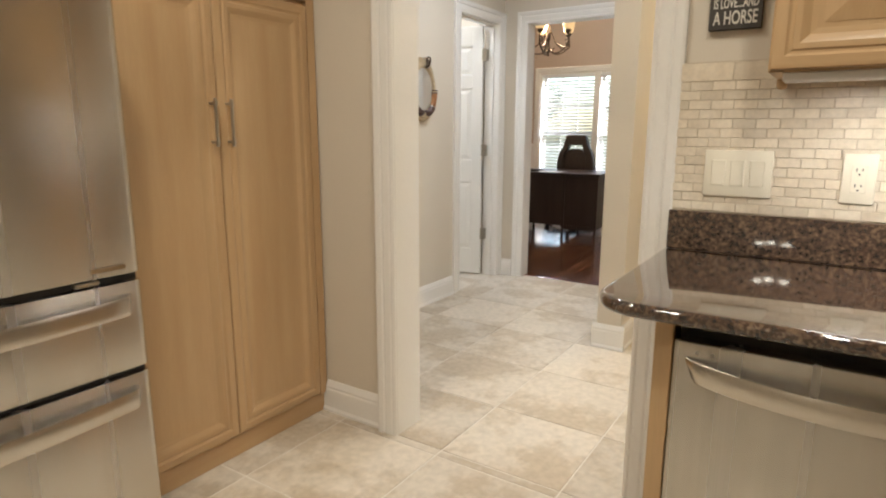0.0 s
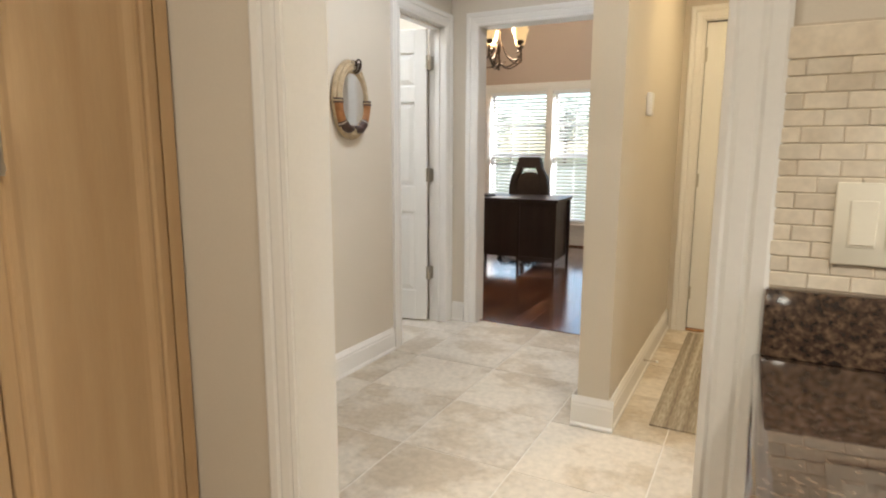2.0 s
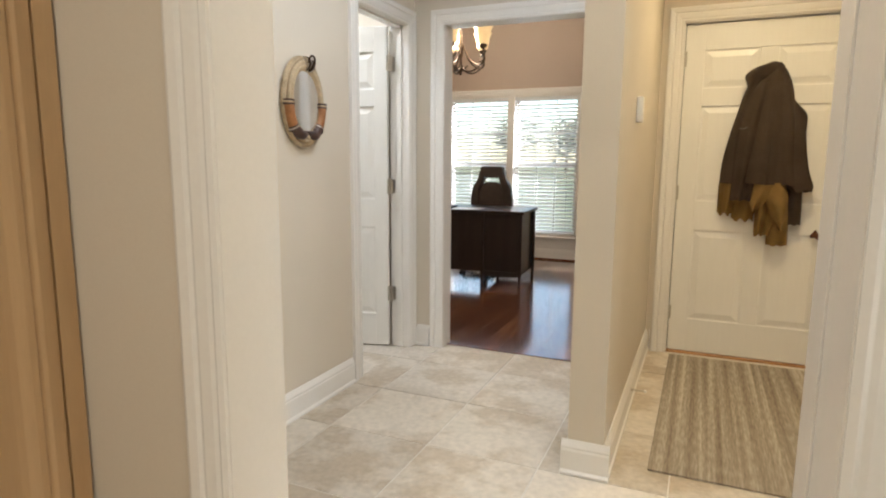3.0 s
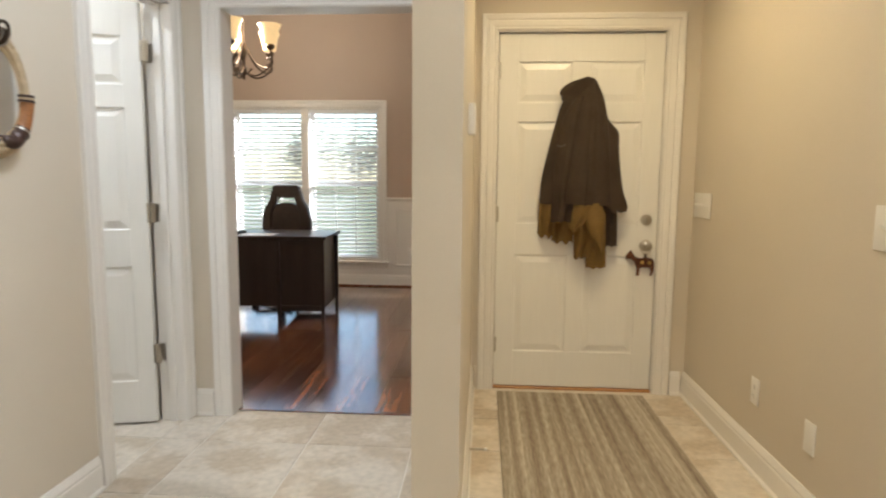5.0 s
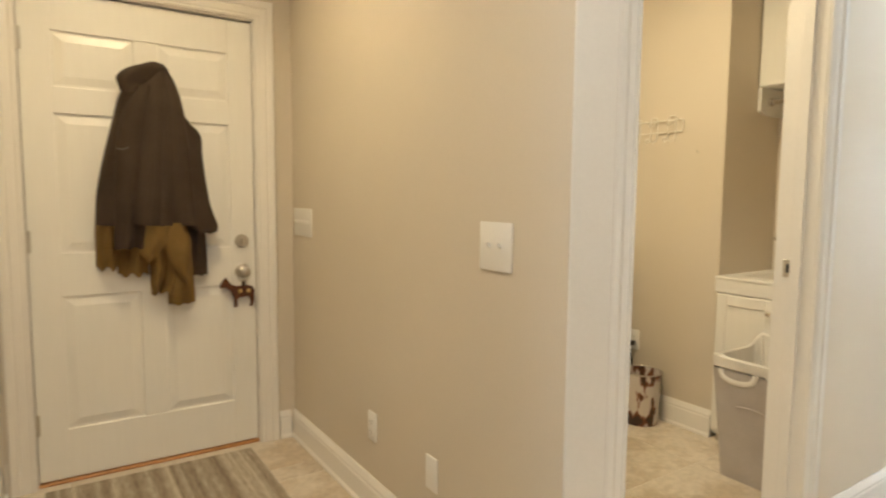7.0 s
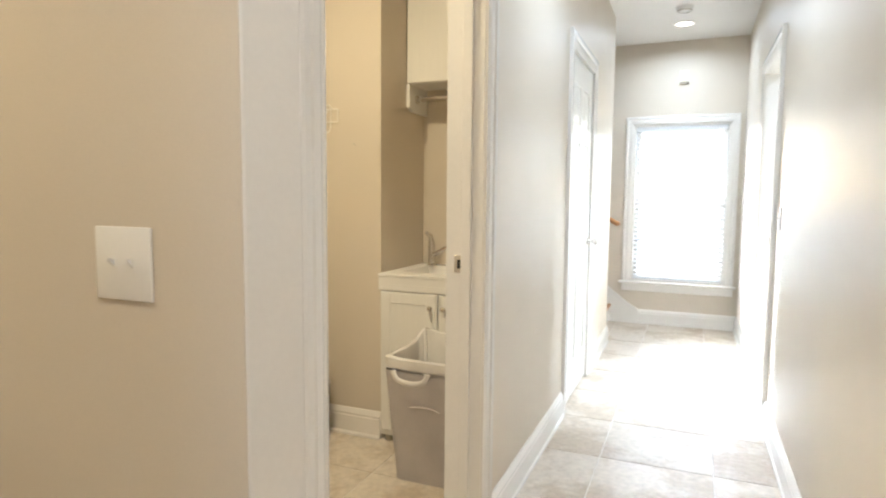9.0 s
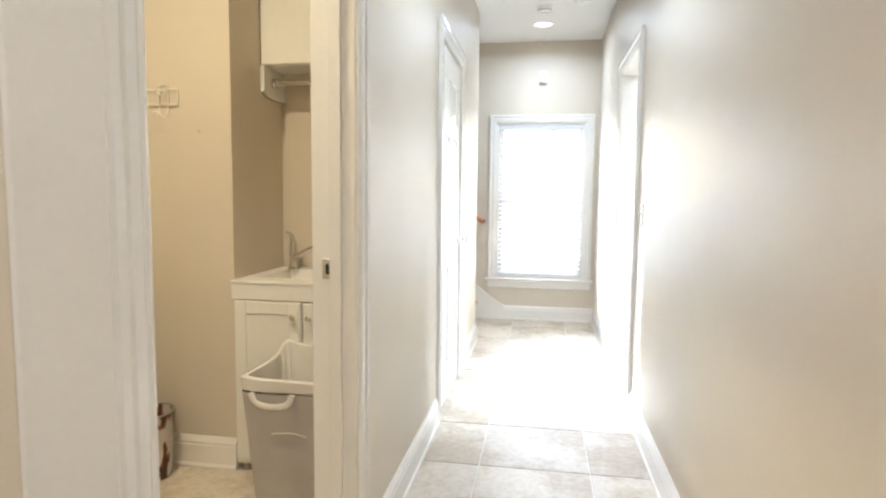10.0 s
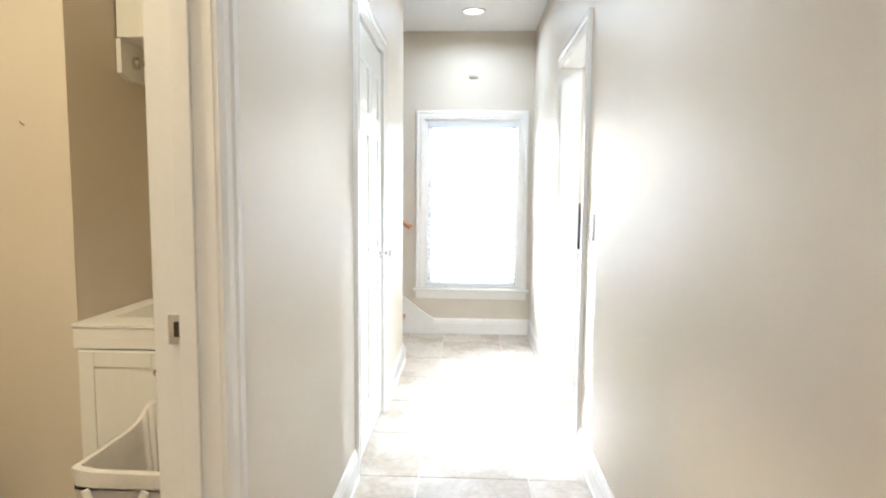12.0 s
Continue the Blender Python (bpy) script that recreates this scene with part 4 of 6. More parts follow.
# painted wooden sign
sign = thing("wall_sign", (0.074, 2.3992, 1.483), 0, "dark wooden box sign with pale lettering", "sign")
part("board", box(0, 0.124, -0.022, 0, 0, 0.165, 0.0015), mat("sign_paint", (0.055, 0.045, 0.035), 0.6, vary=0.2, scale=30, bump=0.1), sign)
SIGNINK = mat("sign_lettering", (0.72, 0.68, 0.58), 0.7, vary=0.1, scale=40, bump=0.0)


def lettering(parent, text, x, z, size, width, y=-0.0225):
    cu = bpy.data.curves.new("lettering", "FONT")
    cu.body, cu.size, cu.extrude, cu.offset = text, size, 0.0003, 0.0006
    ob = new("lettering", cu)
    dg = bpy.context.evaluated_depsgraph_get()
    me = bpy.data.meshes.new_from_object(ob.evaluated_get(dg))
    bpy.data.objects.remove(ob)
    xs = [v.co.x for v in me.vertices]
    k = width / (max(xs) - min(xs))
    me.transform(Matrix.Translation((x, y, z)) @ pose(0, 0, 0, 90) @ Matrix.Diagonal((k, 1, 1, 1)) @ Matrix.Translation((-min(xs), 0, 0)))
    me.materials.clear()
    me.materials.append(SIGNINK)
    ob = new("lettering", me)
    ob.parent = parent
    return ob


lettering(sign, "A HORSE", 0.010, 0.013, 0.046, 0.104)
lettering(sign, "IS LOVE....AND", 0.010, 0.053, 0.033, 0.104)
bm = bmesh.new()
for k in range(9):
    add_box(bm, 0.010 + 0.0118 * k, 0.019 + 0.0118 * k, -0.0228, -0.0222, 0.086, 0.106)
part("lettering_bars", bm, SIGNINK, sign)
part("lettering_bars", box(0.012, 0.112, -0.0228, -0.0222, 0.122, 0.146), SIGNINK, sign)

# ---- mudroom ----
mirror = thing("wall_mirror", (-1.958, 3.936, 1.487), 90, "oval wall mirror framed in rope and leather like a horse collar", "mirror")
# local: x along the wall, z up, -y into the room


def oval(a, b, t, y=0.0, dz=0.0):
    return Vector((0.88 * a * math.sin(t) * (1 + 0.05 * max(0, -math.cos(t))), y, 0.965 * b * math.cos(t) + dz))


bm = bmesh.new()
ring = [bm.verts.new(oval(0.118, 0.158, 2 * math.pi * k / 40, 0.0)) for k in range(40)]
bm.faces.new(ring)
pane = part("glass", bm, MIRROR, mirror, "oval mirror glass")
pane.location = (0, -0.023, 0)
pane.rotation_euler = (0, 0, radians(-5))
part("backing", add_lathe(bmesh.new(), [(0, 0), (1, 0), (1, 0.010), (0, 0.010)], 32, Matrix(((0.13, 0, 0, 0), (0, 0, -1, 0), (0, 0.17, 0, 0), (0, 0, 0, 1)))), DARKLEATHER, mirror)
for a, b, r, y, tw in ((0.160, 0.200, 0.0125, -0.014, 0.0), (0.141, 0.181, 0.0110, -0.028, 1.0), (0.124, 0.163, 0.0090, -0.034, 2.0), (0.112, 0.150, 0.0070, -0.026, 0.5)):
    bm = bmesh.new()
    pts = [oval(a, b, 2 * math.pi * k / 60 + 0.05, y) for k in range(60)]
    add_tube(bm, pts + [pts[0]], r, 8, cap=False)
    for s in range(3):       # strands that wind round the coil
        strand = []
        for k in range(181):
            t = 2 * math.pi * k / 180 + 0.05
            c = oval(a, b, t, y)
            o = Vector((math.sin(t), 0, math.cos(t)))
            ph = 46 * t + s * 2.094 + tw
            strand.append(c + o * (r * 0.80 * math.cos(ph)) + Vector((0, -r * 0.80 * math.sin(ph), 0)))
        add_tube(bm, strand, r * 0.36, 5, cap=False)
    part("rope", bm, ROPE, mirror, smooth=True)


def wrap(t0, t1, rr, material, name, flare=0.0):
    bm = bmesh.new()
    n = 8
    pts = [oval(0.138, 0.178, t0 + (t1 - t0) * k / n, -0.024) for k in range(n + 1)]
    add_tube(bm, pts, [rr * (1 + flare * (abs(2 * k / n - 1))) for k in range(n + 1)], 14)
    return part(name, bm, material, mirror, smooth=True)


for s in (-1, 1):
    wrap(s * 1.68, s * 2.26, 0.0265, TANLEATHER, "leather_wrap", 0.05)
    for c0, rr, stuff in ((1.56, 0.030, DARKLEATHER), (1.61, 0.028, ROPE), (1.655, 0.031, DARKLEATHER), (2.24, 0.029, DARKLEATHER), (2.285, 0.030, NICKEL), (2.325, 0.031, DARKLEATHER)):
        wrap(s * c0, s * (c0 + 0.045), rr, stuff, "binding_band")
    top = oval(0.138, 0.178, s * 2.32, -0.026)
    bm = bmesh.new()
    add_tube(bm, catmull([top, top + Vector((-s * 0.022, -0.004, -0.020)), (s * 0.050, -0.036, -0.150), (s * 0.010, -0.032, -0.146)], 5), [0.023, 0.024, 0.025, 0.026, 0.027, 0.027, 0.026, 0.025, 0.024, 0.023, 0.022, 0.022, 0.021, 0.020, 0.018, 0.014], 12)
    part("leather_cuff", bm, DARKLEATHER, mirror, "dark brown leather cuff", True)
wrap(0.02, 0.40, 0.027, BRONZE, "metal_collar", 0.12)
for c0, rr, stuff in ((-0.04, 0.031, NICKEL), (0.06, 0.033, BRONZE), (0.15, 0.029, NICKEL), (0.27, 0.032, BRONZE), (0.36, 0.031, NICKEL)):
    wrap(c0, c0 + 0.045, rr, stuff, "metal_ring")
bm = bmesh.new()
add_tube(bm, catmull([(-0.002, -0.050, 0.170), (0.004, -0.058, 0.198), (0.022, -0.060, 0.204), (0.040, -0.056, 0.194), (0.046, -0.050, 0.168)], 5), 0.005, 8)
part("buckle", bm, BRONZE, mirror, smooth=True)

thermo = thing("wall_sensor", (-0.52, 4.415, 1.452), 90, "small white wall sensor on the beige wall", "sensor")
part("case", box(-0.032, 0.032, -0.026, 0, -0.055, 0.055, 0.006, 2), PLATEWHITE, thermo, smooth=True)
part("button", box(-0.010, 0.010, -0.029, -0.025, -0.032, -0.012, 0.002), PLATE, thermo)

# ---- entry ----
mat_ob = box(-0.365, 0.472, 4.00, 5.585, 0.0005, 0.010, 0.002)
tagged(obj("runner_mat", mat_ob, RUNNER), "striped grey-brown woven runner mat on the tiles", "mat")


def cloth(rows, base, bulge, folds, seed, nu=26, sub=5, hem=0.004):
    """A hanging cloth. rows: (z, left, right) from top to bottom; it bulges from the plane y = base towards -y, with folds."""
    rng = random.Random(seed)
    ph = [(rng.uniform(0, 6.28), rng.uniform(1.2, 4.2), rng.uniform(0.4, 1)) for _ in range(4)]
    fine = catmull([Vector(r) for r in rows], sub)
    bm = bmesh.new()
    grid = []
    for j, (z, a, b) in enumerate(fine):
        v = j / (len(fine) - 1)
        line = []
        for i in range(nu + 1):
            u = i / nu
            arch = max(0.0, 1 - (2 * u - 1) ** 4) ** 0.5
            f = sum(w * math.sin(k * u * math.pi + p + 1.2 * v) for p, k, w in ph) * folds * (0.25 + v) * (0.35 + 0.65 * arch)
            zz = z + hem * math.sin(5 * u * math.pi + ph[0][0]) * v ** 4
            line.append(bm.verts.new((a + (b - a) * u, base - bulge * arch * (0.75 + 0.25 * math.sin(math.pi * min(1, v + 0.3))) - f - 0.004, zz)))
        grid.append(line)
    for r, s in zip(grid, grid[1:]):
        for i in range(nu):
            bm.faces.new((r[i], r[i + 1], s[i + 1], s[i]))
    back = bmesh.ops.solidify(bm, geom=list(bm.faces), thickness=0.004)
    bmesh.ops.recalc_face_normals(bm, faces=bm.faces)
    return bm


DY = 5.664
tan = thing("tan_garment", (0.05, DY, 0), 0, "tan brown canvas garment hanging under a dark jacket", "clothing")
T = Matrix.Translation((-0.05, -DY, 0))


def tparts(parent, name, bm, material, label=""):
    bmesh.ops.transform(bm, matrix=T, verts=bm.verts)
    return part(name, bm, material, parent, label, True)


tparts(tan, "left_panel", cloth([(1.30, -0.11, 0.02), (1.12, -0.143, -0.03), (0.98, -0.146, -0.038), (0.915, -0.147, -0.045)], DY, 0.05, 0.016, 3, nu=16, hem=0.012), TANCLOTH)
tparts(tan, "body", cloth([(1.50, -0.06, 0.15), (1.30, -0.06, 0.17), (1.10, -0.068, 0.12), (0.95, -0.068, 0.062), (0.883, -0.066, 0.054)], DY - 0.012, 0.05, 0.018, 21, hem=0.010), TANCLOTH)
tparts(tan, "tail", cloth([(1.15, 0.04, 0.20), (0.95, 0.058, 0.19), (0.84, 0.060, 0.165), (0.797, 0.062, 0.15)], DY - 0.015, 0.055, 0.014, 5, nu=16, hem=0.008), TANCLOTH)
tparts(tan, "tail", cloth([(1.12, 0.10, 0.215), (0.95, 0.12, 0.236), (0.80, 0.128, 0.243), (0.742, 0.130, 0.243)], DY - 0.024, 0.05, 0.016, 31, nu=18, hem=0.004), TANCLOTH)
tparts(tan, "flap", cloth([(1.118, 0.030, 0.150), (1.04, 0.008, 0.135), (0.985, 0.012, 0.095), (0.946, 0.036, 0.056)], DY - 0.085, 0.028, 0.012, 8, nu=16, hem=0.006), TANCLOTH)
tparts(tan, "flap", cloth([(1.112, 0.135, 0.185), (1.04, 0.108, 0.222), (0.94, 0.130, 0.218), (0.87, 0.172, 0.208), (0.838, 0.190, 0.199)], DY - 0.080, 0.036, 0.010, 9, nu=16, hem=0.004), TANCLOTH)
jacket = thing("jacket", (0.05, DY, 0), 0, "dark brown cloth jacket hung over the entry door", "jacket")


def seam(parent, pts, r=0.0016, material=JACKET):
    """A raised stitched seam along points that lie on the cloth."""
    return tparts(parent, "seam", add_tube(bmesh.new(), catmull(pts, 5), r, 6), material)


tparts(jacket, "body", cloth([(1.775, 0.075, 0.135), (1.745, 0.030, 0.165), (1.66, -0.035, 0.200), (1.52, -0.075, 0.222), (1.40, -0.105, 0.236), (1.24, -0.137, 0.252), (1.105, -0.145, 0.264)], DY - 0.055, 0.060, 0.012, 11, nu=40), JACKET)
tparts(jacket, "left_sleeve", cloth([(1.69, 0.030, 0.088), (1.58, -0.030, 0.090), (1.44, -0.062, 0.082), (1.28, -0.076, 0.068), (1.12, -0.080, 0.045), (1.005, -0.085, 0.028)], DY - 0.088, 0.042, 0.008, 12, nu=20), JACKET)
tparts(jacket, "back_panel", cloth([(1.755, 0.092, 0.150), (1.66, 0.088, 0.190), (1.52, 0.085, 0.212), (1.34, 0.075, 0.232), (1.20, 0.062, 0.246), (1.098, 0.052, 0.256)], DY - 0.092, 0.030, 0.012, 41, nu=26, hem=0.003), JACKET)
tparts(jacket, "right_sleeve", cloth([(1.60, 0.165, 0.205), (1.55, 0.17, 0.245), (1.51, 0.18, 0.282), (1.46, 0.19, 0.291), (1.35, 0.195, 0.286), (1.2, 0.20, 0.288), (1.0, 0.205, 0.300), (0.868, 0.212, 0.303)], DY - 0.015, 0.06, 0.008, 13, nu=18), JACKET)
tparts(jacket, "side_flap", cloth([(1.42, 0.20, 0.282), (1.30, 0.195, 0.296), (1.18, 0.19, 0.318), (1.10, 0.20, 0.345), (1.062, 0.235, 0.340)], DY - 0.05, 0.06, 0.012, 14, nu=20), JACKET)
tparts(jacket, "collar", cloth([(1.785, 0.055, 0.135), (1.762, -0.012, 0.150), (1.722, -0.048, 0.105), (1.69, -0.042, 0.052), (1.655, -0.030, 0.006)], DY - 0.060, 0.070, 0.005, 15, nu=20), JACKET)
seam(jacket, [(0.088, DY - 0.130, 1.70), (0.086, DY - 0.138, 1.52), (0.078, DY - 0.140, 1.34), (0.064, DY - 0.138, 1.20), (0.054, DY - 0.136, 1.105)], 0.0024)
seam(jacket, [(0.150, DY - 0.112, 1.74), (0.188, DY - 0.112, 1.64), (0.212, DY - 0.110, 1.52), (0.234, DY - 0.106, 1.34), (0.252, DY - 0.104, 1.12)], 0.0030)
seam(jacket, [(-0.048, DY - 0.085, 1.722), (-0.020, DY - 0.120, 1.748), (0.040, DY - 0.132, 1.772), (0.095, DY - 0.128, 1.788), (0.145, DY - 0.110, 1.762)], 0.0034)
seam(jacket, [(-0.064, DY - 0.120, 1.425), (-0.040, DY - 0.132, 1.420), (-0.020, DY - 0.134, 1.430)], 0.0022, mat("pocket_zip", (0.26, 0.22, 0.17), 0.5, 0.3, vary=0.1, bump=0.0))

stop = thing("door_stop", (-0.504, 4.675, 0.075), 0, "small spring door stop screwed into the baseboard", "door stop")
bm = bmesh.new()
add_tube(bm, [(0.006 + 0.0006 * k, 0.0055 * math.cos(0.9 * k), 0.0055 * math.sin(0.9 * k)) for k in range(100)], 0.0012, 5)
part("spring", bm, NICKEL, stop, smooth=True)
part("rose", add_tube(bmesh.new(), [(0.0, 0, 0), (0.007, 0, 0)], [0.011, 0.008], 12), NICKEL, stop, smooth=True)
part("tip", add_tube(bmesh.new(), [(0.064, 0, 0), (0.076, 0, 0)], [0.0075, 0.0065], 12), PLATEWHITE, stop, "white rubber tip", True)

horse = thing("horse_ornament", (0.462, DY - 0.012, 0.69), 0, "small brown horse ornament hanging from the door knob", "ornament")
# a flat horse, nose to -x, with tapering legs
bm = bmesh.new()
HORSE = [(-0.105, 0.115), (-0.088, 0.140), (-0.078, 0.153), (-0.070, 0.140), (-0.052, 0.118), (-0.030, 0.108), (0.020, 0.110), (0.046, 0.104), (0.056, 0.085), (0.054, 0.04),
         (0.046, 0.008), (0.034, 0.006), (0.040, 0.030), (0.030, 0.056), (-0.014, 0.054), (-0.026, 0.045), (-0.026, 0.008), (-0.042, 0.006), (-0.040, 0.050), (-0.056, 0.085), (-0.080, 0.105), (-0.100, 0.102)]
add_prism(bm, HORSE, 1, -0.008, 0.008)
part("figure", bm, mat("horse_enamel", (0.13, 0.045, 0.02), 0.3, 0.2, vary=0.2, scale=40, bump=0.0), horse)
for x in (-0.012, 0.028):
    bm = bmesh.new()
    add_lathe(bm, [(0, 0.006), (0.006, 0.005), (0.011, 0), (0, 0)], 12, Matrix.Translation((x, -0.008, 0.083)) @ pose(0, 0, 0, 90))
    part("bell", bm, mat("brass", (0.65, 0.45, 0.18), 0.3, 1.0, bump=0.0), horse, smooth=True)
bm = bmesh.new()
add_tube(bm, [(0.003 + 0.030 * math.sin(a), -0.014, 0.172 + 0.042 * math.cos(a)) for a in (2 * math.pi * k / 24 for k in range(25))], 0.0016, 6, cap=False)
part("loop", bm, NICKEL, horse, smooth=True)
part("strap", box(-0.004, 0.010, -0.012, -0.006, 0.108, 0.135, 0.001), DARKLEATHER, horse)

# ---- laundry ----
vanity = thing("laundry_sink", (2.51, 3.84, 0), 0, "white laundry sink cabinet with two doors", "sink")
part("cabinet", box(0.012, 0.50, 0.002, 0.625, 0.03, 0.80, 0.002), DOORWHITE, vanity)
for y in (0.006, 0.317):
    bm = box(-0.004, 0.011, y, y + 0.303, 0.06, 0.764, 0.002)
    d = part("door", bm, DOORWHITE, vanity)
    bm = bmesh.new()
    for a, b, z0, z1 in ((y + 0.004, y + 0.055, 0.064, 0.760), (y + 0.248, y + 0.299, 0.064, 0.760), (y + 0.055, y + 0.248, 0.064, 0.115), (y + 0.055, y + 0.248, 0.709, 0.760)):
        add_box(bm, -0.009, -0.0035, a, b, z0, z1, 0.002)
    part("door_frame", bm, DOORWHITE, d)
    bm = bmesh.new()
    ky = y + 0.272 if y < 0.1 else y + 0.030
    add_lathe(bm, [(0, 0), (0.006, 0), (0.005, 0.012), (0.012, 0.016), (0.013, 0.022), (0.008, 0.027), (0, 0.028)], 16, Matrix.Translation((-0.009, ky, 0.700)) @ pose(0, 0, 0, 0, -90, 0))
    part("knob", bm, CHROME, d, smooth=True)
bm = bmesh.new()
for a, b, c, d_ in ((-0.006, 0.10, 0.0, 0.63), (0.43, 0.515, 0.0, 0.63), (0.10, 0.43, 0.0, 0.07), (0.10, 0.43, 0.56, 0.63)):
    add_box(bm, a, b, c, d_, 0.80, 0.85)
add_box(bm, -0.006, 0.011, 0.0, 0.63, 0.770, 0.7995)
add_box(bm, -0.010, -0.0062, -0.002, 0.632, 0.838, 0.8505, 0.0015)
part("sink_top", bm, PLATEWHITE, vanity, "white moulded sink top")
bm = bmesh.new()
tl = [(0.10, 0.07), (0.43, 0.07), (0.43, 0.56), (0.10, 0.56)]
bl = [(0.14, 0.12), (0.39, 0.12), (0.39, 0.51), (0.14, 0.51)]
va, vb = [bm.verts.new((x, y, 0.849)) for x, y in tl], [bm.verts.new((x, y, 0.70)) for x, y in bl]
bm.faces.new(vb)
for i in range(4):
    bm.faces.new((va[i], va[(i + 1) % 4], vb[(i + 1) % 4], vb[i]))
part("basin", bm, PLATEWHITE, vanity)
for y in (0.04, 0.59):
    part("foot", add_lathe(bmesh.new(), [(0, 0), (0.02, 0), (0.016, 0.03), (0, 0.03)], 12, Matrix.Translation((0.03, y, 0))), NICKEL, vanity)
faucet = thing("faucet", (2.935, 4.375, 0.8505), 0, "chrome lever faucet on the laundry sink", "faucet")
bm = bmesh.new()
add_lathe(bm, [(0, 0), (0.028, 0), (0.028, 0.006), (0.020, 0.012), (0.019, 0.11), (0.016, 0.135), (0, 0.14)], 18)
part("body", bm, CHROME, faucet, smooth=True)
bm = bmesh.new()
add_tube(bm, catmull([(0, 0, 0.055), (-0.03, -0.05, 0.075), (-0.05, -0.11, 0.105), (-0.06, -0.16, 0.118), (-0.065, -0.185, 0.105)], 5), [0.013] * 20 + [0.011], 10)
part("spout", bm, CHROME, faucet, smooth=True)
bm = bmesh.new()
add_tube(bm, [(0, 0, 0.135), (-0.004, 0.006, 0.165), (-0.02, 0.03, 0.185)], [0.013, 0.012, 0.008], 10)
part("lever", bm, CHROME, faucet, smooth=True)

ucab = thing("wall_cabinet", (2.80, 3.835, 1.675), 0, "white laundry wall cabinet with a hanging rod below", "cabinet")
part("carcass", box(0.02, 0.228, 0.0, 0.632, 0.14, 0.98, 0.002), DOORWHITE, ucab)
for y in (0.003, 0.318):
    part("door", box(0.0, 0.019, y, y + 0.311, 0.142, 0.978, 0.003), DOORWHITE, ucab)
for y in (0.0, 0.614):
    bm = bmesh.new()
    add_prism(bm, [(0.0, 0.139), (0.228, 0.139), (0.228, 0.0), (0.05, 0.0), (0.0, 0.02)], 1, y, y + 0.018)
    part("side_bracket", bm, DOORWHITE, ucab)
bm = bmesh.new()
add_tube(bm, [(0.085, 0.018, 0.07), (0.085, 0.614, 0.07)], 0.0125, 14)
part("rod", bm, CHROME, ucab, "chrome hanging rod", True)
bm = bmesh.new()
add_lathe(bm, [(0, 0), (0.022, 0), (0.022, 0.012), (0, 0.012)], 16, Matrix.Translation((0.085, 0.613, 0.07)) @ pose(0, 0, 0, 90))
part("rod_socket", bm, CHROME, ucab, smooth=True)


def taper_box(bm, lo, hi, z0, z1, r, skip_top=True, n=5):
    """Walls between two rounded rectangles; lo and hi are (x0, x1, y0, y1)."""
    def loop(q, z):
        x0, x1, y0, y1 = q
        pts = []
        for cx, cy, a0 in ((x1 - r, y1 - r, 0), (x0 + r, y1 - r, 90), (x0 + r, y0 + r, 180), (x1 - r, y0 + r, 270)):
            for k in range(n):
                a = radians(a0 + 90 * k / (n - 1))
                pts.append(bm.verts.new((cx + r * math.cos(a), cy + r * math.sin(a), z)))
        return pts
    a, b = loop(lo, z0), loop(hi, z1)
    m = len(a)
    for i in range(m):
        bm.faces.new((a[i], a[(i + 1) % m], b[(i + 1) % m], b[i]))
    return a, b


ham = thing("laundry_hamper", (2.30, 4.055, 0), 0, "grey fabric laundry hamper with a white liner", "hamper")
bm = bmesh.new()
a, b = taper_box(bm, (-0.125, 0.165, -0.14, 0.155), (-0.180, 0.192, -0.185, 0.180), 0.002, 0.50, 0.03)
bm.faces.new(a[::-1])
part("bag", bm, HAMPER, ham, "grey canvas bag", True)
bm = bmesh.new()
rings = []
for level, (z, inset) in enumerate([(0.508, 0.0), (0.530, -0.004), (0.550, -0.005), (0.556, 0.001), (0.553, 0.010), (0.52, 0.016), (0.47, 0.020), (0.41, 0.024), (0.34, 0.030), (0.28, 0.036)]):
    line = []
    for k in range(88):
        a = 2 * math.pi * k / 88
        c, s_ = math.cos(a), math.sin(a)
        x = 0.006 + (0.190 - inset) * math.copysign(abs(c) ** 0.24, c)
        y = -0.0025 + (0.187 - inset) * math.copysign(abs(s_) ** 0.24, s_)
        slack = max(0.0, level - 3) / 6
        pull = slack * (0.022 * math.sin(7 * a + 0.8) + 0.014 * math.sin(13 * a + 2.0 + 2 * slack))
        up = 0.007 * math.sin(3 * a) + 0.055 * max(0.0, c) ** 2 * max(0.0, s_ + 0.6) if level > 0 else 0.0
        line.append(bm.verts.new((x * (1 - abs(pull) * 3), y * (1 - abs(pull) * 3), z + up * (1 - 0.5 * slack))))
    rings.append(line)
for r, q in zip(rings, rings[1:]):
    for k in range(88):
        bm.faces.new((r[k], r[(k + 1) % 88], q[(k + 1) % 88], q[k]))
part("liner", bm, LINER, ham, "folded white cloth liner", True)
bm = bmesh.new()
add_tube(bm, catmull([(-0.192, 0.130, 0.505), (-0.190, 0.110, 0.468), (-0.189, 0.050, 0.455), (-0.190, -0.010, 0.468), (-0.192, -0.030, 0.505)], 5), 0.012, 8)
for v in bm.verts:      # a flat band
    v.co.x = -0.190 + (v.co.x + 0.190) * 0.35
part("strap_handle", bm, LINER, ham, smooth=True)
bm = bmesh.new()
add_tube(bm, catmull([(-0.168, 0.06, 0.345), (-0.172, 0.02, 0.353), (-0.172, -0.03, 0.353), (-0.166, -0.07, 0.340)], 5), 0.004, 6)
part("seam_tab", bm, HAMPER, ham, smooth=True)


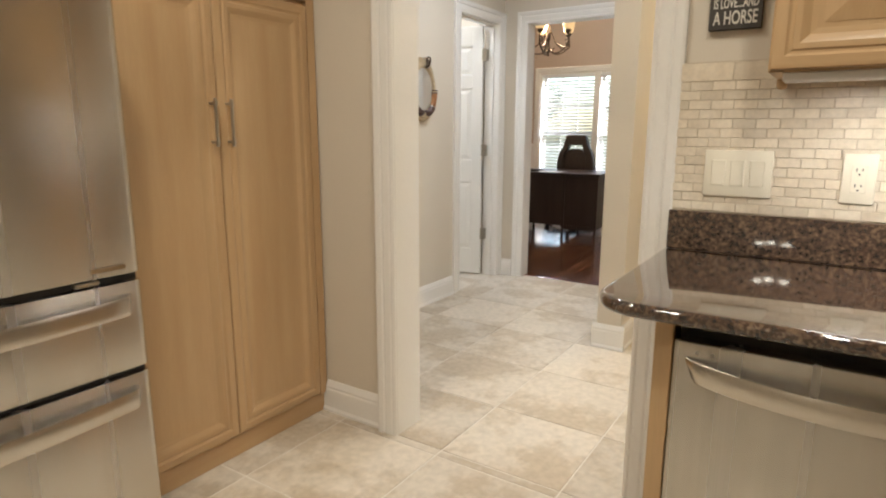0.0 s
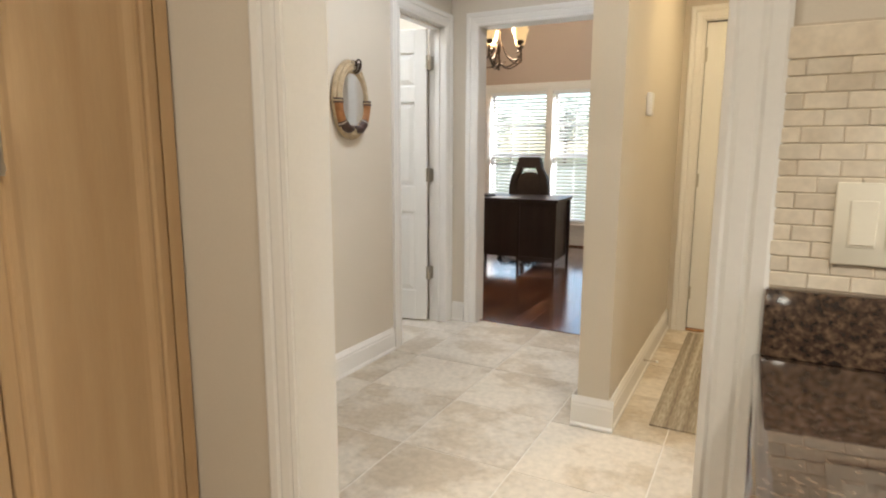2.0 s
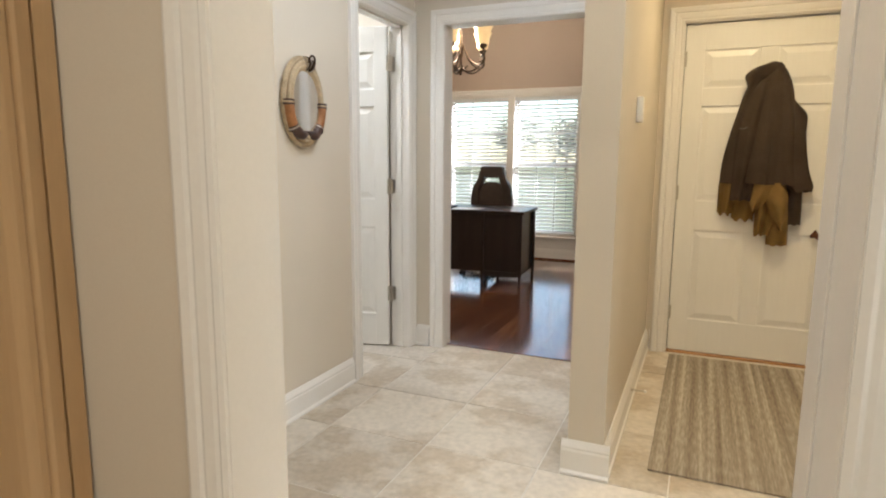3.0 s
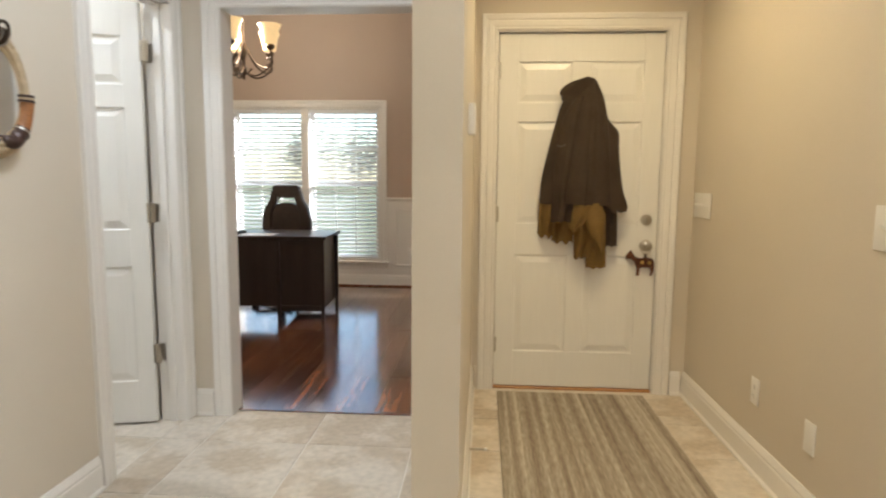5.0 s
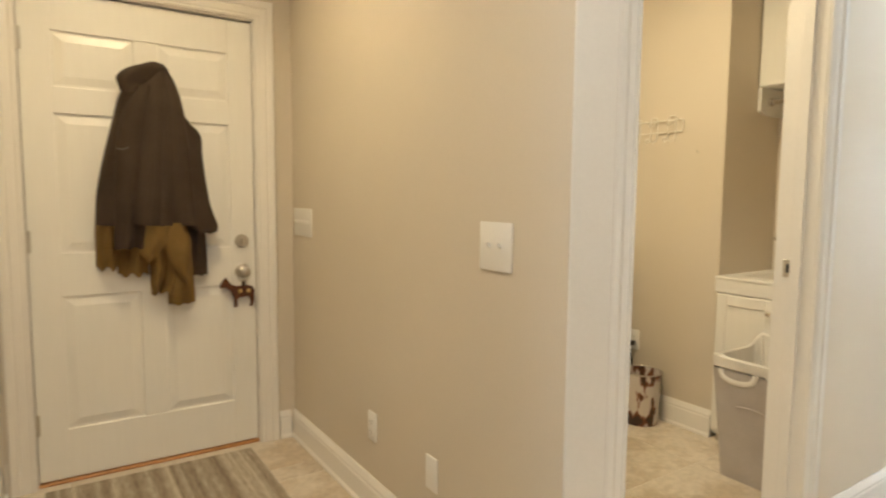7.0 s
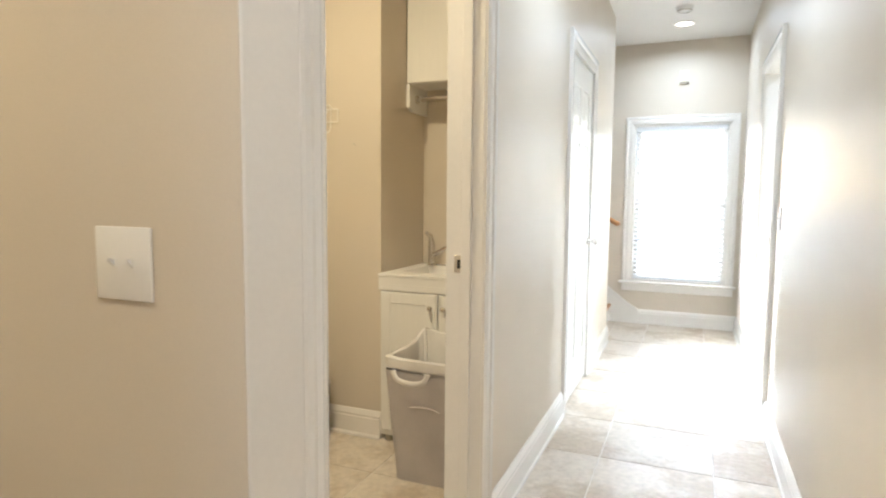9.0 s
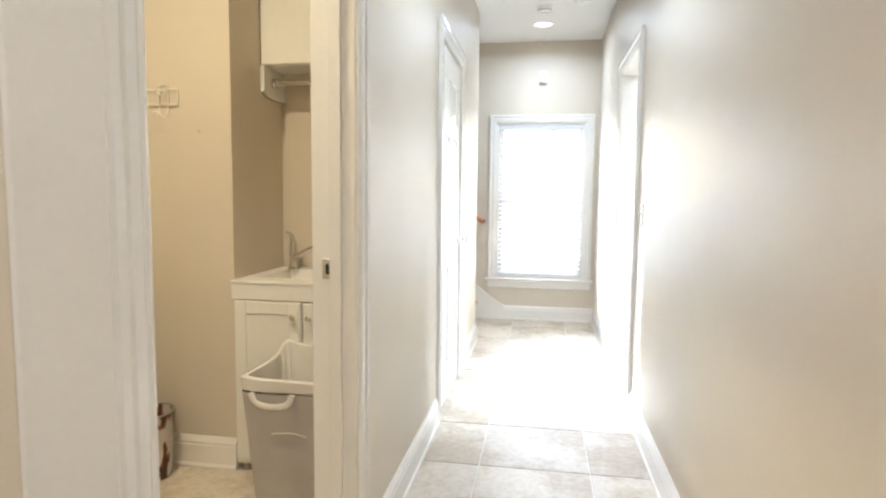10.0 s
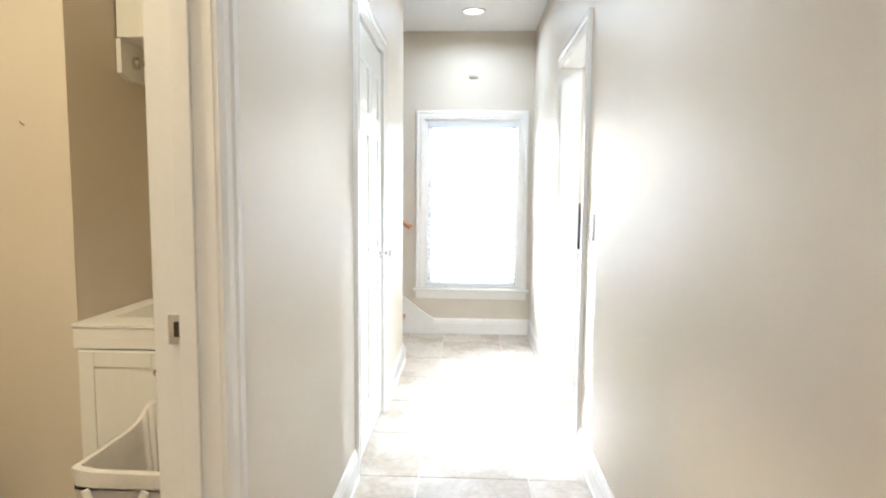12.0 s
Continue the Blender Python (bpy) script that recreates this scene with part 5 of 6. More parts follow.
def bin_paint():
    m = mat("bin_print", (0.62, 0.57, 0.52), 0.4, vary=0.08, scale=10, bump=0.0)
    t = m.node_tree
    n, l = t.nodes, t.links
    co = n.new("ShaderNodeTexCoord")
    vo = n.new("ShaderNodeTexNoise")
    vo.inputs["Scale"].default_value, vo.inputs["Detail"].default_value = 13, 2
    mp = n.new("ShaderNodeMapping")
    mp.inputs["Scale"].default_value = (1.3, 1.3, 0.6)
    l.new(co.outputs["Object"], mp.inputs[0])
    l.new(mp.outputs[0], vo.inputs["Vector"])
    ramp = n.new("ShaderNodeValToRGB")
    e = ramp.color_ramp.elements
    e[0].position, e[0].color = 0.40, (0.05, 0.028, 0.02, 1)
    e[1].position, e[1].color = 0.50, (0.64, 0.59, 0.54, 1)
    k = e.new(0.455)
    k.color = (0.22, 0.07, 0.03, 1)
    l.new(vo.outputs[0], ramp.inputs[0])
    l.new(ramp.outputs[0], n["Principled BSDF"].inputs["Base Color"])
    return m


bin_ob = thing("waste_bin", (2.398, 4.815, 0), 0, "round printed metal waste bin with dark brown pictures", "bin")
bm = bmesh.new()
add_lathe(bm, [(0, 0.001), (0.092, 0.001), (0.094, 0.01), (0.107, 0.285), (0.104, 0.285), (0.092, 0.012), (0, 0.012)], 32)
part("drum", bm, bin_paint(), bin_ob, smooth=True)
bm = bmesh.new()
add_tube(bm, [(0.107 * math.cos(a), 0.107 * math.sin(a), 0.286) for a in (2 * math.pi * k / 32 for k in range(33))], 0.004, 6, cap=False)
part("rim", bm, NICKEL, bin_ob, smooth=True)

washer = thing("washing_machine", (1.73, 4.945, 0), 0, "white top-loading washing machine by the laundry wall", "washer")
part("cabinet", box(0, 0.685, 0.0, 0.66, 0.03, 0.90, 0.012, 3), PLATEWHITE, washer, smooth=True)
part("lid", box(0.02, 0.665, 0.02, 0.52, 0.902, 0.925, 0.010, 3), PLATEWHITE, washer, smooth=True)
part("control_panel", box(0.0, 0.685, 0.54, 0.66, 0.902, 1.05, 0.012, 3), PLATEWHITE, washer, smooth=True)
for x in (0.05, 0.635):
    for y in (0.05, 0.61):
        part("foot", add_lathe(bmesh.new(), [(0, 0), (0.022, 0), (0.018, 0.032), (0, 0.032)], 12, Matrix.Translation((x, y, 0))), BLACK, washer)

rack = thing("hook_rack", (2.53, 4.888, 1.525), -90, "white wire hook rack fixed to the laundry wall", "rack")
WIRE = mat("coated_wire", (0.80, 0.77, 0.70), 0.4, vary=0.02, bump=0.0)
part("rail_loop", add_tube(bmesh.new(), [(-0.178, -0.010, 0.135), (0.178, -0.010, 0.135), (0.180, -0.010, 0.132), (0.180, -0.010, 0.075), (0.178, -0.010, 0.072), (-0.178, -0.010, 0.072), (-0.180, -0.010, 0.075), (-0.180, -0.010, 0.132), (-0.178, -0.010, 0.135)], 0.0028, 8), WIRE, rack, smooth=True)
for x in (-0.115, -0.002, 0.112):
    arch = [(x - 0.022, 0.060), (x - 0.022, 0.140), (x - 0.014, 0.155), (x + 0.014, 0.155), (x + 0.022, 0.140), (x + 0.022, 0.060)]
    part("arch", add_tube(bmesh.new(), catmull([(u, -0.006, z) for u, z in arch], 4), 0.0026, 6), WIRE, rack, smooth=True)
    prong = [(x - 0.022, -0.006, 0.062), (x - 0.022, -0.016, 0.030), (x - 0.020, -0.044, 0.016), (x - 0.010, -0.062, 0.034), (x + 0.010, -0.062, 0.034), (x + 0.020, -0.044, 0.016), (x + 0.022, -0.016, 0.030), (x + 0.022, -0.006, 0.062)]
    part("hook", add_tube(bmesh.new(), catmull(prong, 5), 0.0026, 6), WIRE, rack, smooth=True)
    part("upper_hook", add_tube(bmesh.new(), catmull([(x - 0.012, -0.010, 0.135), (x - 0.011, -0.034, 0.108), (x, -0.046, 0.118), (x + 0.011, -0.034, 0.108), (x + 0.012, -0.010, 0.135)], 4), 0.0024, 6), WIRE, rack, smooth=True)
nail = tagged(obj("wall_nail", add_tube(bmesh.new(), [(2.5305, 4.614, 1.479), (2.516, 4.614, 1.482), (2.511, 4.614, 1.490)], 0.002, 6), NICKEL), "bent metal nail stuck in a beige wall", "nail")
plug = thing("power_plug", (2.524, 4.975, 0.396), 0, "black power plug and cord in the laundry outlet", "plug")
part("plug_body", box(-0.036, -0.002, -0.016, 0.016, -0.014, 0.014, 0.004, 2), BLACK, plug)
bm = bmesh.new()
add_tube(bm, catmull([(-0.03, 0, 0), (-0.055, -0.02, -0.03), (-0.05, -0.035, -0.15), (-0.04, 0.0, -0.35), (-0.035, 0.06, -0.390)], 6), 0.004, 8)
part("cord", bm, BLACK, plug, smooth=True)

# ---- hall ----


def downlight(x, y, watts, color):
    ob = thing("seen_or_added_downlight", (x, y, CEIL), 0, "round white recessed ceiling light, one of a set mostly added unseen", "ceiling light", "ceiling downlights")
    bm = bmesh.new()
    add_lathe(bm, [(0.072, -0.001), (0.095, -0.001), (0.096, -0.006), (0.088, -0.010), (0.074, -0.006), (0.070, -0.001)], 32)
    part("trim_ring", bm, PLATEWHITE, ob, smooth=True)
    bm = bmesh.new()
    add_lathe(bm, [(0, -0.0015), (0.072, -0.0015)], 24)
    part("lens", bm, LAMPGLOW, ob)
    lamp("seen_or_added_lamp", "AREA", look((x, y, CEIL - 0.014), (x, y, 0)), watts, color, 0.14, spread=140 if color == WARM else 165)


# all but one of these fixtures are unseen, added to brighten the rooms
for (x, y), watts, color in SEEN_AND_ADDED_DOWNLIGHTS:
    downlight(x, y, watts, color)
smoke = thing("smoke_detector", (5.01, 3.18, CEIL), 0, "round white smoke detector on the hall ceiling", "detector")
part("case", add_lathe(bmesh.new(), [(0, -0.034), (0.045, -0.032), (0.058, -0.022), (0.062, -0.004), (0.066, 0), (0, 0)], 28), PLATEWHITE, smoke, smooth=True)
part("slotted_ring", add_lathe(bmesh.new(), [(0.048, -0.0335), (0.056, -0.027), (0.057, -0.029), (0.049, -0.0355)], 28), NICKEL, smoke, smooth=True)
# ceiling mark of unknown kind, put in as a plain white disc
round_disc = thing("ceiling_disc", (4.92, 2.90, CEIL), 0, "flat round white disc on the hall ceiling", "detector")
part("disc", add_lathe(bmesh.new(), [(0, -0.014), (0.05, -0.012), (0.062, -0.005), (0.064, 0), (0, 0)], 28), PLATEWHITE, round_disc, smooth=True)
sens = thing("motion_detector", (6.06, 3.185, 2.36), -90, "small white detector high on the hall end wall", "detector")
bm = bmesh.new()
add_prism(bm, [(-0.001, -0.058), (-0.035, -0.050), (-0.045, 0.02), (-0.03, 0.058), (-0.001, 0.058)], 0, -0.034, 0.034)
part("case", bm, PLATEWHITE, sens)
part("sensor_lens", box(-0.02, 0.02, -0.046, -0.036, -0.045, -0.015, 0.003), PLATE, sens)

# stair that climbs from the hall's end towards +y
stair = thing("staircase", (0, 0, 0), 0, "white-painted stair flight rising off the hall end", "stairs", kind="structure")
for k in range(10):
    y = 3.80 + 0.255 * k
    part("riser", box(5.12, 6.035, y, y + 0.02, 0.178 * k, 0.178 * (k + 1) - 0.026), TRIM, stair)
    if y + 0.28 < 6.18:
        part("tread", box(5.12, 6.035, y - 0.025, y + 0.272, 0.178 * (k + 1) - 0.026, 0.178 * (k + 1), 0.005), WOODRAIL, stair)
bm = bmesh.new()
add_prism(bm, [(3.52, 0.0), (3.52, 0.140), (3.60, 0.185), (3.82, 0.355), (6.17, 1.995), (6.17, 1.60), (3.86, 0.0)], 0, 6.037, 6.058)
structure("stair_skirt", bm, TRIM)
railing = thing("handrail", (6.06, 3.76, 0.985), 0, "round oak stair handrail on wall brackets", "handrail")
bm = bmesh.new()
add_tube(bm, catmull([(-0.005, -0.02, 0.0), (-0.06, -0.02, 0.0), (-0.075, 0.02, 0.02), (-0.075, 0.5, 0.345), (-0.075, 2.3, 1.55)], 6), 0.022, 12)
part("rail", bm, WOODRAIL, railing, smooth=True)
for y in (0.3, 1.5):
    part("bracket", add_tube(bmesh.new(), [(-0.001, y, 0.14 + 0.66 * y - 0.02), (-0.05, y, 0.13 + 0.66 * y - 0.02), (-0.075, y, 0.005 + 0.685 * y)], 0.006, 8), NICKEL, railing, smooth=True)

bstrike = tagged(obj("strike_plate", box(4.4425, 4.4475, 2.575, 2.605, 0.925, 0.985, 0.001), CHROME), "chrome strike plate on the far door jamb", "strike plate")
bath = thing("bath_vanity", (4.62, 1.45, 0), 0, "white bathroom vanity seen through the hall opening", "vanity")
part("cabinet", box(0, 0.56, 0, 1.04, 0.0, 0.86, 0.003), DOORWHITE, bath)
part("vanity_top", box(-0.02, 0.56, -0.01, 1.045, 0.862, 0.90, 0.005, 2), PLATEWHITE, bath)
# dark object of unknown kind, put in as a plain black block
dark = tagged(obj("black_object", box(4.66, 4.86, 2.26, 2.47, 0.902, 1.22, 0.03, 3), BLACK, True), "upright black object standing on a white vanity", "bag")

# ---- office ----
desk = thing("office_desk", (-3.22, 7.13, 0), 3, "dark espresso wood desk with panelled front", "desk")
DW, DD = 1.40, 0.64
part("desktop", box(-0.02, DW + 0.02, -0.03, DD + 0.02, 0.712, 0.742, 0.006, 2), DESKWOOD, desk)
for name, x0, x1 in (("left_pedestal", 0.0, 0.42), ("right_pedestal", DW - 0.42, DW)):
    ped = part(name, box(x0 + 0.03, x1 - 0.03, 0.012, DD - 0.01, 0.085, 0.71, 0.003), DESKWOOD, desk)
    for x in (x0, x1 - 0.034):
        for y in (0.0, DD - 0.034):
            bm = bmesh.new()
            add_box(bm, x, x + 0.034, y, y + 0.034, 0.10, 0.712, 0.002)
            add_prism(bm, [(x + 0.004, y + 0.004), (x + 0.030, y + 0.004), (x + 0.030, y + 0.030), (x + 0.004, y + 0.030)], 2, 0.0, 0.10)
            part("leg", bm, DESKWOOD, ped)
    for z in (0.085, 0.66):
        part("front_rail", box(x0 + 0.034, x1 - 0.034, 0.004, 0.012, z, z + 0.05, 0.002), DESKWOOD, ped)
part("modesty_panel", box(0.42, DW - 0.42, 0.012, 0.032, 0.125, 0.71, 0.003), DESKWOOD, desk)
pad = tagged(obj("notebook", box(-2.86, -2.62, 7.30, 7.50, 0.7425, 0.758, 0.003), BLACK), "dark notebook lying on the desk", "notebook")
paper = tagged(obj("paper_sheet", box(-2.56, -2.28, 7.20, 7.42, 0.7425, 0.7445), PLATEWHITE), "white sheet of paper lying on the desk", "paper")

chair = thing("office_chair", (-2.47, 8.20, 0), 0, "dark brown leather gaming chair with an open headrest", "chair")
bm = bmesh.new()
for side in (-1, 1):       # wings beside the opening
    add_prism(bm, [(side * x, z) for x, z in [(0.25, 0.50), (0.25, 0.80), (0.225, 0.93), (0.165, 1.02), (0.145, 1.12), (0.085, 1.12), (0.085, 1.035), (0.118, 0.955), (0.150, 0.90), (0.150, 0.50)]], 1, -0.055, 0.045)
bmesh.ops.bevel(bm, geom=list(bm.edges), offset=0.012, segments=2, affect="EDGES")
part("side_bolster", bm, LEATHER, chair, smooth=True)
bm = bmesh.new()
add_prism(bm, [(-0.146, 1.118), (-0.130, 1.165), (0.130, 1.165), (0.146, 1.118), (0.086, 1.036), (-0.086, 1.036)], 1, -0.05, 0.04)
bmesh.ops.bevel(bm, geom=list(bm.edges), offset=0.012, segments=2, affect="EDGES")
part("headrest", bm, LEATHER, chair, smooth=True)
bm = bmesh.new()
add_prism(bm, [(-0.150, 0.50), (-0.150, 0.88), (-0.118, 0.955), (-0.06, 0.988), (0.06, 0.988), (0.118, 0.955), (0.150, 0.88), (0.150, 0.50)], 1, -0.04, 0.05)
bmesh.ops.bevel(bm, geom=list(bm.edges), offset=0.012, segments=2, affect="EDGES")
part("backrest", bm, LEATHER, chair, smooth=True)
part("seat", box(-0.26, 0.26, -0.45, 0.06, 0.42, 0.52, 0.03, 3), LEATHER, chair, smooth=True)
part("column", add_tube(bmesh.new(), [(0, -0.2, 0.10), (0, -0.2, 0.42)], 0.03, 12), BLACK, chair, smooth=True)
for s in (-1, 1):
    bm = add_tube(bmesh.new(), [(s * 0.28, -0.1, 0.44), (s * 0.31, -0.12, 0.64)], 0.018, 8)
    add_box(bm, s * 0.31 - 0.04, s * 0.31 + 0.04, -0.28, 0.0, 0.64, 0.67, 0.01)
    part("armrest", bm, LEATHER, chair)
for k in range(5):
    a = 2 * math.pi * k / 5 + 0.3
    bm = add_tube(bmesh.new(), [(0.02 * math.cos(a), -0.2 + 0.02 * math.sin(a), 0.11), (0.30 * math.cos(a), -0.2 + 0.30 * math.sin(a), 0.075)], [0.025, 0.016], 8)
    leg = part("base_leg", bm, BLACK, chair)
    bm = bmesh.new()
    add_lathe(bm, [(0, -0.02), (0.03, -0.02), (0.03, 0.02), (0, 0.02)], 14, Matrix.Translation((0.31 * math.cos(a), -0.2 + 0.31 * math.sin(a), 0.031)) @ pose(0, 0, 0, 90, 0, math.degrees(a)))
    part("caster", bm, BLACK, leg)

chand = thing("chandelier", (-2.455, 7.135, 2.04), 0, "bronze five-arm chandelier with glowing amber glass shades", "chandelier")
bm = bmesh.new()
add_lathe(bm, [(0, 0), (0.008, 0.004), (0.014, 0.018), (0.008, 0.032), (0.022, 0.05), (0.030, 0.075), (0.018, 0.10), (0.012, 0.16), (0.020, 0.20), (0.024, 0.26), (0.012, 0.32), (0.010, 0.44), (0.016, 0.46), (0, 0.47)], 18)
part("column", bm, BRONZE, chand, smooth=True)
part("stem", add_tube(bmesh.new(), [(0, 0, 0.46), (0, 0, OCEIL - 2.04 - 0.02)], 0.006, 8), BRONZE, chand, smooth=True)
part("canopy", add_lathe(bmesh.new(), [(0, -0.04), (0.03, -0.035), (0.06, -0.01), (0.065, 0), (0, 0)], 24, Matrix.Translation((0, 0, OCEIL - 2.04))), BRONZE, chand, smooth=True)
for k in range(5):
    a = 2 * math.pi * k / 5 - 0.27
    c, s = math.cos(a), math.sin(a)
    prof = [(0.015, 0.075), (0.07, 0.040), (0.14, 0.035), (0.225, 0.075), (0.275, 0.14), (0.272, 0.20), (0.262, 0.235)]
    arm = part("arm", add_tube(bmesh.new(), catmull([(r * c, r * s, z) for r, z in prof], 5), 0.0085, 8), BRONZE, chand, smooth=True)
    scroll = [(0.016, 0.30), (0.045, 0.24), (0.10, 0.15), (0.18, 0.095), (0.25, 0.09), (0.285, 0.13), (0.262, 0.165), (0.225, 0.155)]
    part("scroll", add_tube(bmesh.new(), catmull([(r * c, r * s, z) for r, z in scroll], 5), 0.0065, 8), BRONZE, chand, smooth=True)
    leaf = [(0.018, 0.05), (0.04, 0.065), (0.062, 0.095), (0.07, 0.085)]
    part("leaf_scroll", add_tube(bmesh.new(), catmull([(r * math.cos(a + 0.6), r * math.sin(a + 0.6), z) for r, z in leaf], 4), [0.008] * 8 + [0.005] * 5, 7), BRONZE, chand, smooth=True)
    M = Matrix.Translation((0.262 * c, 0.262 * s, 0.235))
    part("cup", add_lathe(bmesh.new(), [(0, 0), (0.012, -0.012), (0.030, 0.004), (0.037, 0.02), (0.031, 0.034), (0, 0.034)], 16, M), BRONZE, arm, smooth=True)
    part("shade", add_lathe(bmesh.new(), [(0.034, 0.032), (0.052, 0.047), (0.060, 0.090), (0.070, 0.145), (0.090, 0.190), (0.087, 0.191), (0.067, 0.146), (0.057, 0.091), (0.049, 0.050), (0.034, 0.036)], 24, M), GLASSSHADE, arm, "frosted amber glass shade", True)
    part("bulb", add_lathe(bmesh.new(), [(0, 0.033), (0.014, 0.035), (0.016, 0.06), (0.028, 0.09), (0.022, 0.115), (0, 0.125)], 14, M), LAMPGLOW, arm, smooth=True)
lamp("chandelier_lamp", "POINT", Matrix.Translation((-2.455, 7.135, 2.50)), 7.8, (1.0, 0.84, 0.62), 0.14)

# wainscot: chair rail, stiles and a recessed field below
bm = bmesh.new()
RAIL = [(0, 0.985), (0.010, 0.985), (0.014, 0.998), (0.030, 1.005), (0.034, 1.018), (0.026, 1.03), (0, 1.03)]
for p0, p1 in (((-4.30, OWY), (-3.44, OWY)), ((-1.565, OWY), (-0.67, OWY))):
    run_profile(bm, p0, p1, (0, -1), RAIL)
run_profile(bm, (-0.668, 5.27), (-0.668, OWY - 0.035), (-1, 0), RAIL)
bmesh.ops.recalc_face_normals(bm, faces=bm.faces)
structure("chair_rail", bm, TRIM)
bm = bmesh.new()
add_box(bm, -1.56, -0.672, OWY - 0.008, OWY - 0.0005, 0.141, 0.984)
add_box(bm, -4.298, -3.44, OWY - 0.008, OWY - 0.0005, 0.141, 0.984)
add_box(bm, -3.44, -1.56, OWY - 0.008, OWY - 0.0005, 0.141, 0.198)
add_box(bm, -0.676, -0.6685, 5.27, OWY - 0.03, 0.141, 0.984)
structure("wainscot", bm, TRIM)
bm = bmesh.new()
for a, b in ((-1.46, -1.12), (-1.02, -0.72)):
    for u0, u1, z0, z1 in ((a, b, 0.24, 0.262), (a, b, 0.868, 0.89), (a, a + 0.022, 0.262, 0.868), (b - 0.022, b, 0.262, 0.868)):
        add_box(bm, u0, u1, OWY - 0.022, OWY - 0.0085, z0, z1, 0.004)
structure("wainscot_moulding", bm, TRIM)
structure("shoe_moulding", box(-4.30, -0.70, OWY - 0.042, OWY - 0.025, 0.0045, 0.022, 0.004), PLANK)
plate("outlet_plate", pose(-1.28, OWY - 0.009, 0.40), 1, "outlet", "white outlet on the office wainscot", PLATEWHITE)

# ---- outside ----


def tree(x, y, h, spread, seed, leaves=900):
    rng = random.Random(seed)
    ob = thing("tree", (x, y, -0.45), 0, "leafy green tree standing on the lawn", "tree", "trees outside")
    bm = add_tube(bmesh.new(), [(0, 0, 0), (0.1, 0.05, h * 0.3), (0.05, 0.1, h * 0.6), (0.1, 0, h * 0.85)], [h * 0.028, h * 0.022, h * 0.014, h * 0.004], 10)
    tips = []
    for k in range(11):
        a, z = rng.uniform(0, 6.28), h * rng.uniform(0.3, 0.75)
        L = spread * rng.uniform(0.5, 1.0) * (1.1 - z / h)
        p = [(0.08, 0.05, z), (0.5 * L * math.cos(a), 0.5 * L * math.sin(a), z + 0.3 * L), (L * math.cos(a), L * math.sin(a), z + 0.55 * L)]
        add_tube(bm, p, [h * 0.009, h * 0.005, h * 0.002], 6)
        tips += [Vector(p[2]), Vector(p[1])]
    part("trunk", bm, BARK, ob)
    bm = bmesh.new()
    tips.append(Vector((0, 0, h * 0.9)))
    for _ in range(leaves):
        c = rng.choice(tips) + Vector((rng.gauss(0, 1), rng.gauss(0, 1), rng.gauss(0, 0.8))) * spread * 0.22
        s = rng.uniform(0.14, 0.34)
        u = Vector((rng.gauss(0, 1), rng.gauss(0, 1), rng.gauss(0, 1))).normalized()
        v = u.orthogonal().normalized()
        bm.faces.new([bm.verts.new(c + s * q) for q in (u, v * 0.6, -u, -v * 0.6)])
    part("crown", bm, LEAF, ob)
    return ob


for k, (x, y, h, s) in enumerate([(-14, 78, 8, 4.2), (-8, 84, 7, 4.0), (0, 74, 7, 3.6), (-24, 82, 9, 4.6), (8, 86, 8, 4.2), (-33, 76, 7, 4.0), (-19, 90, 8, 4.4)]):
    tree(x, y, h, s, 20 + k)

# ---- floor pieces ----
piece_mesh = {}


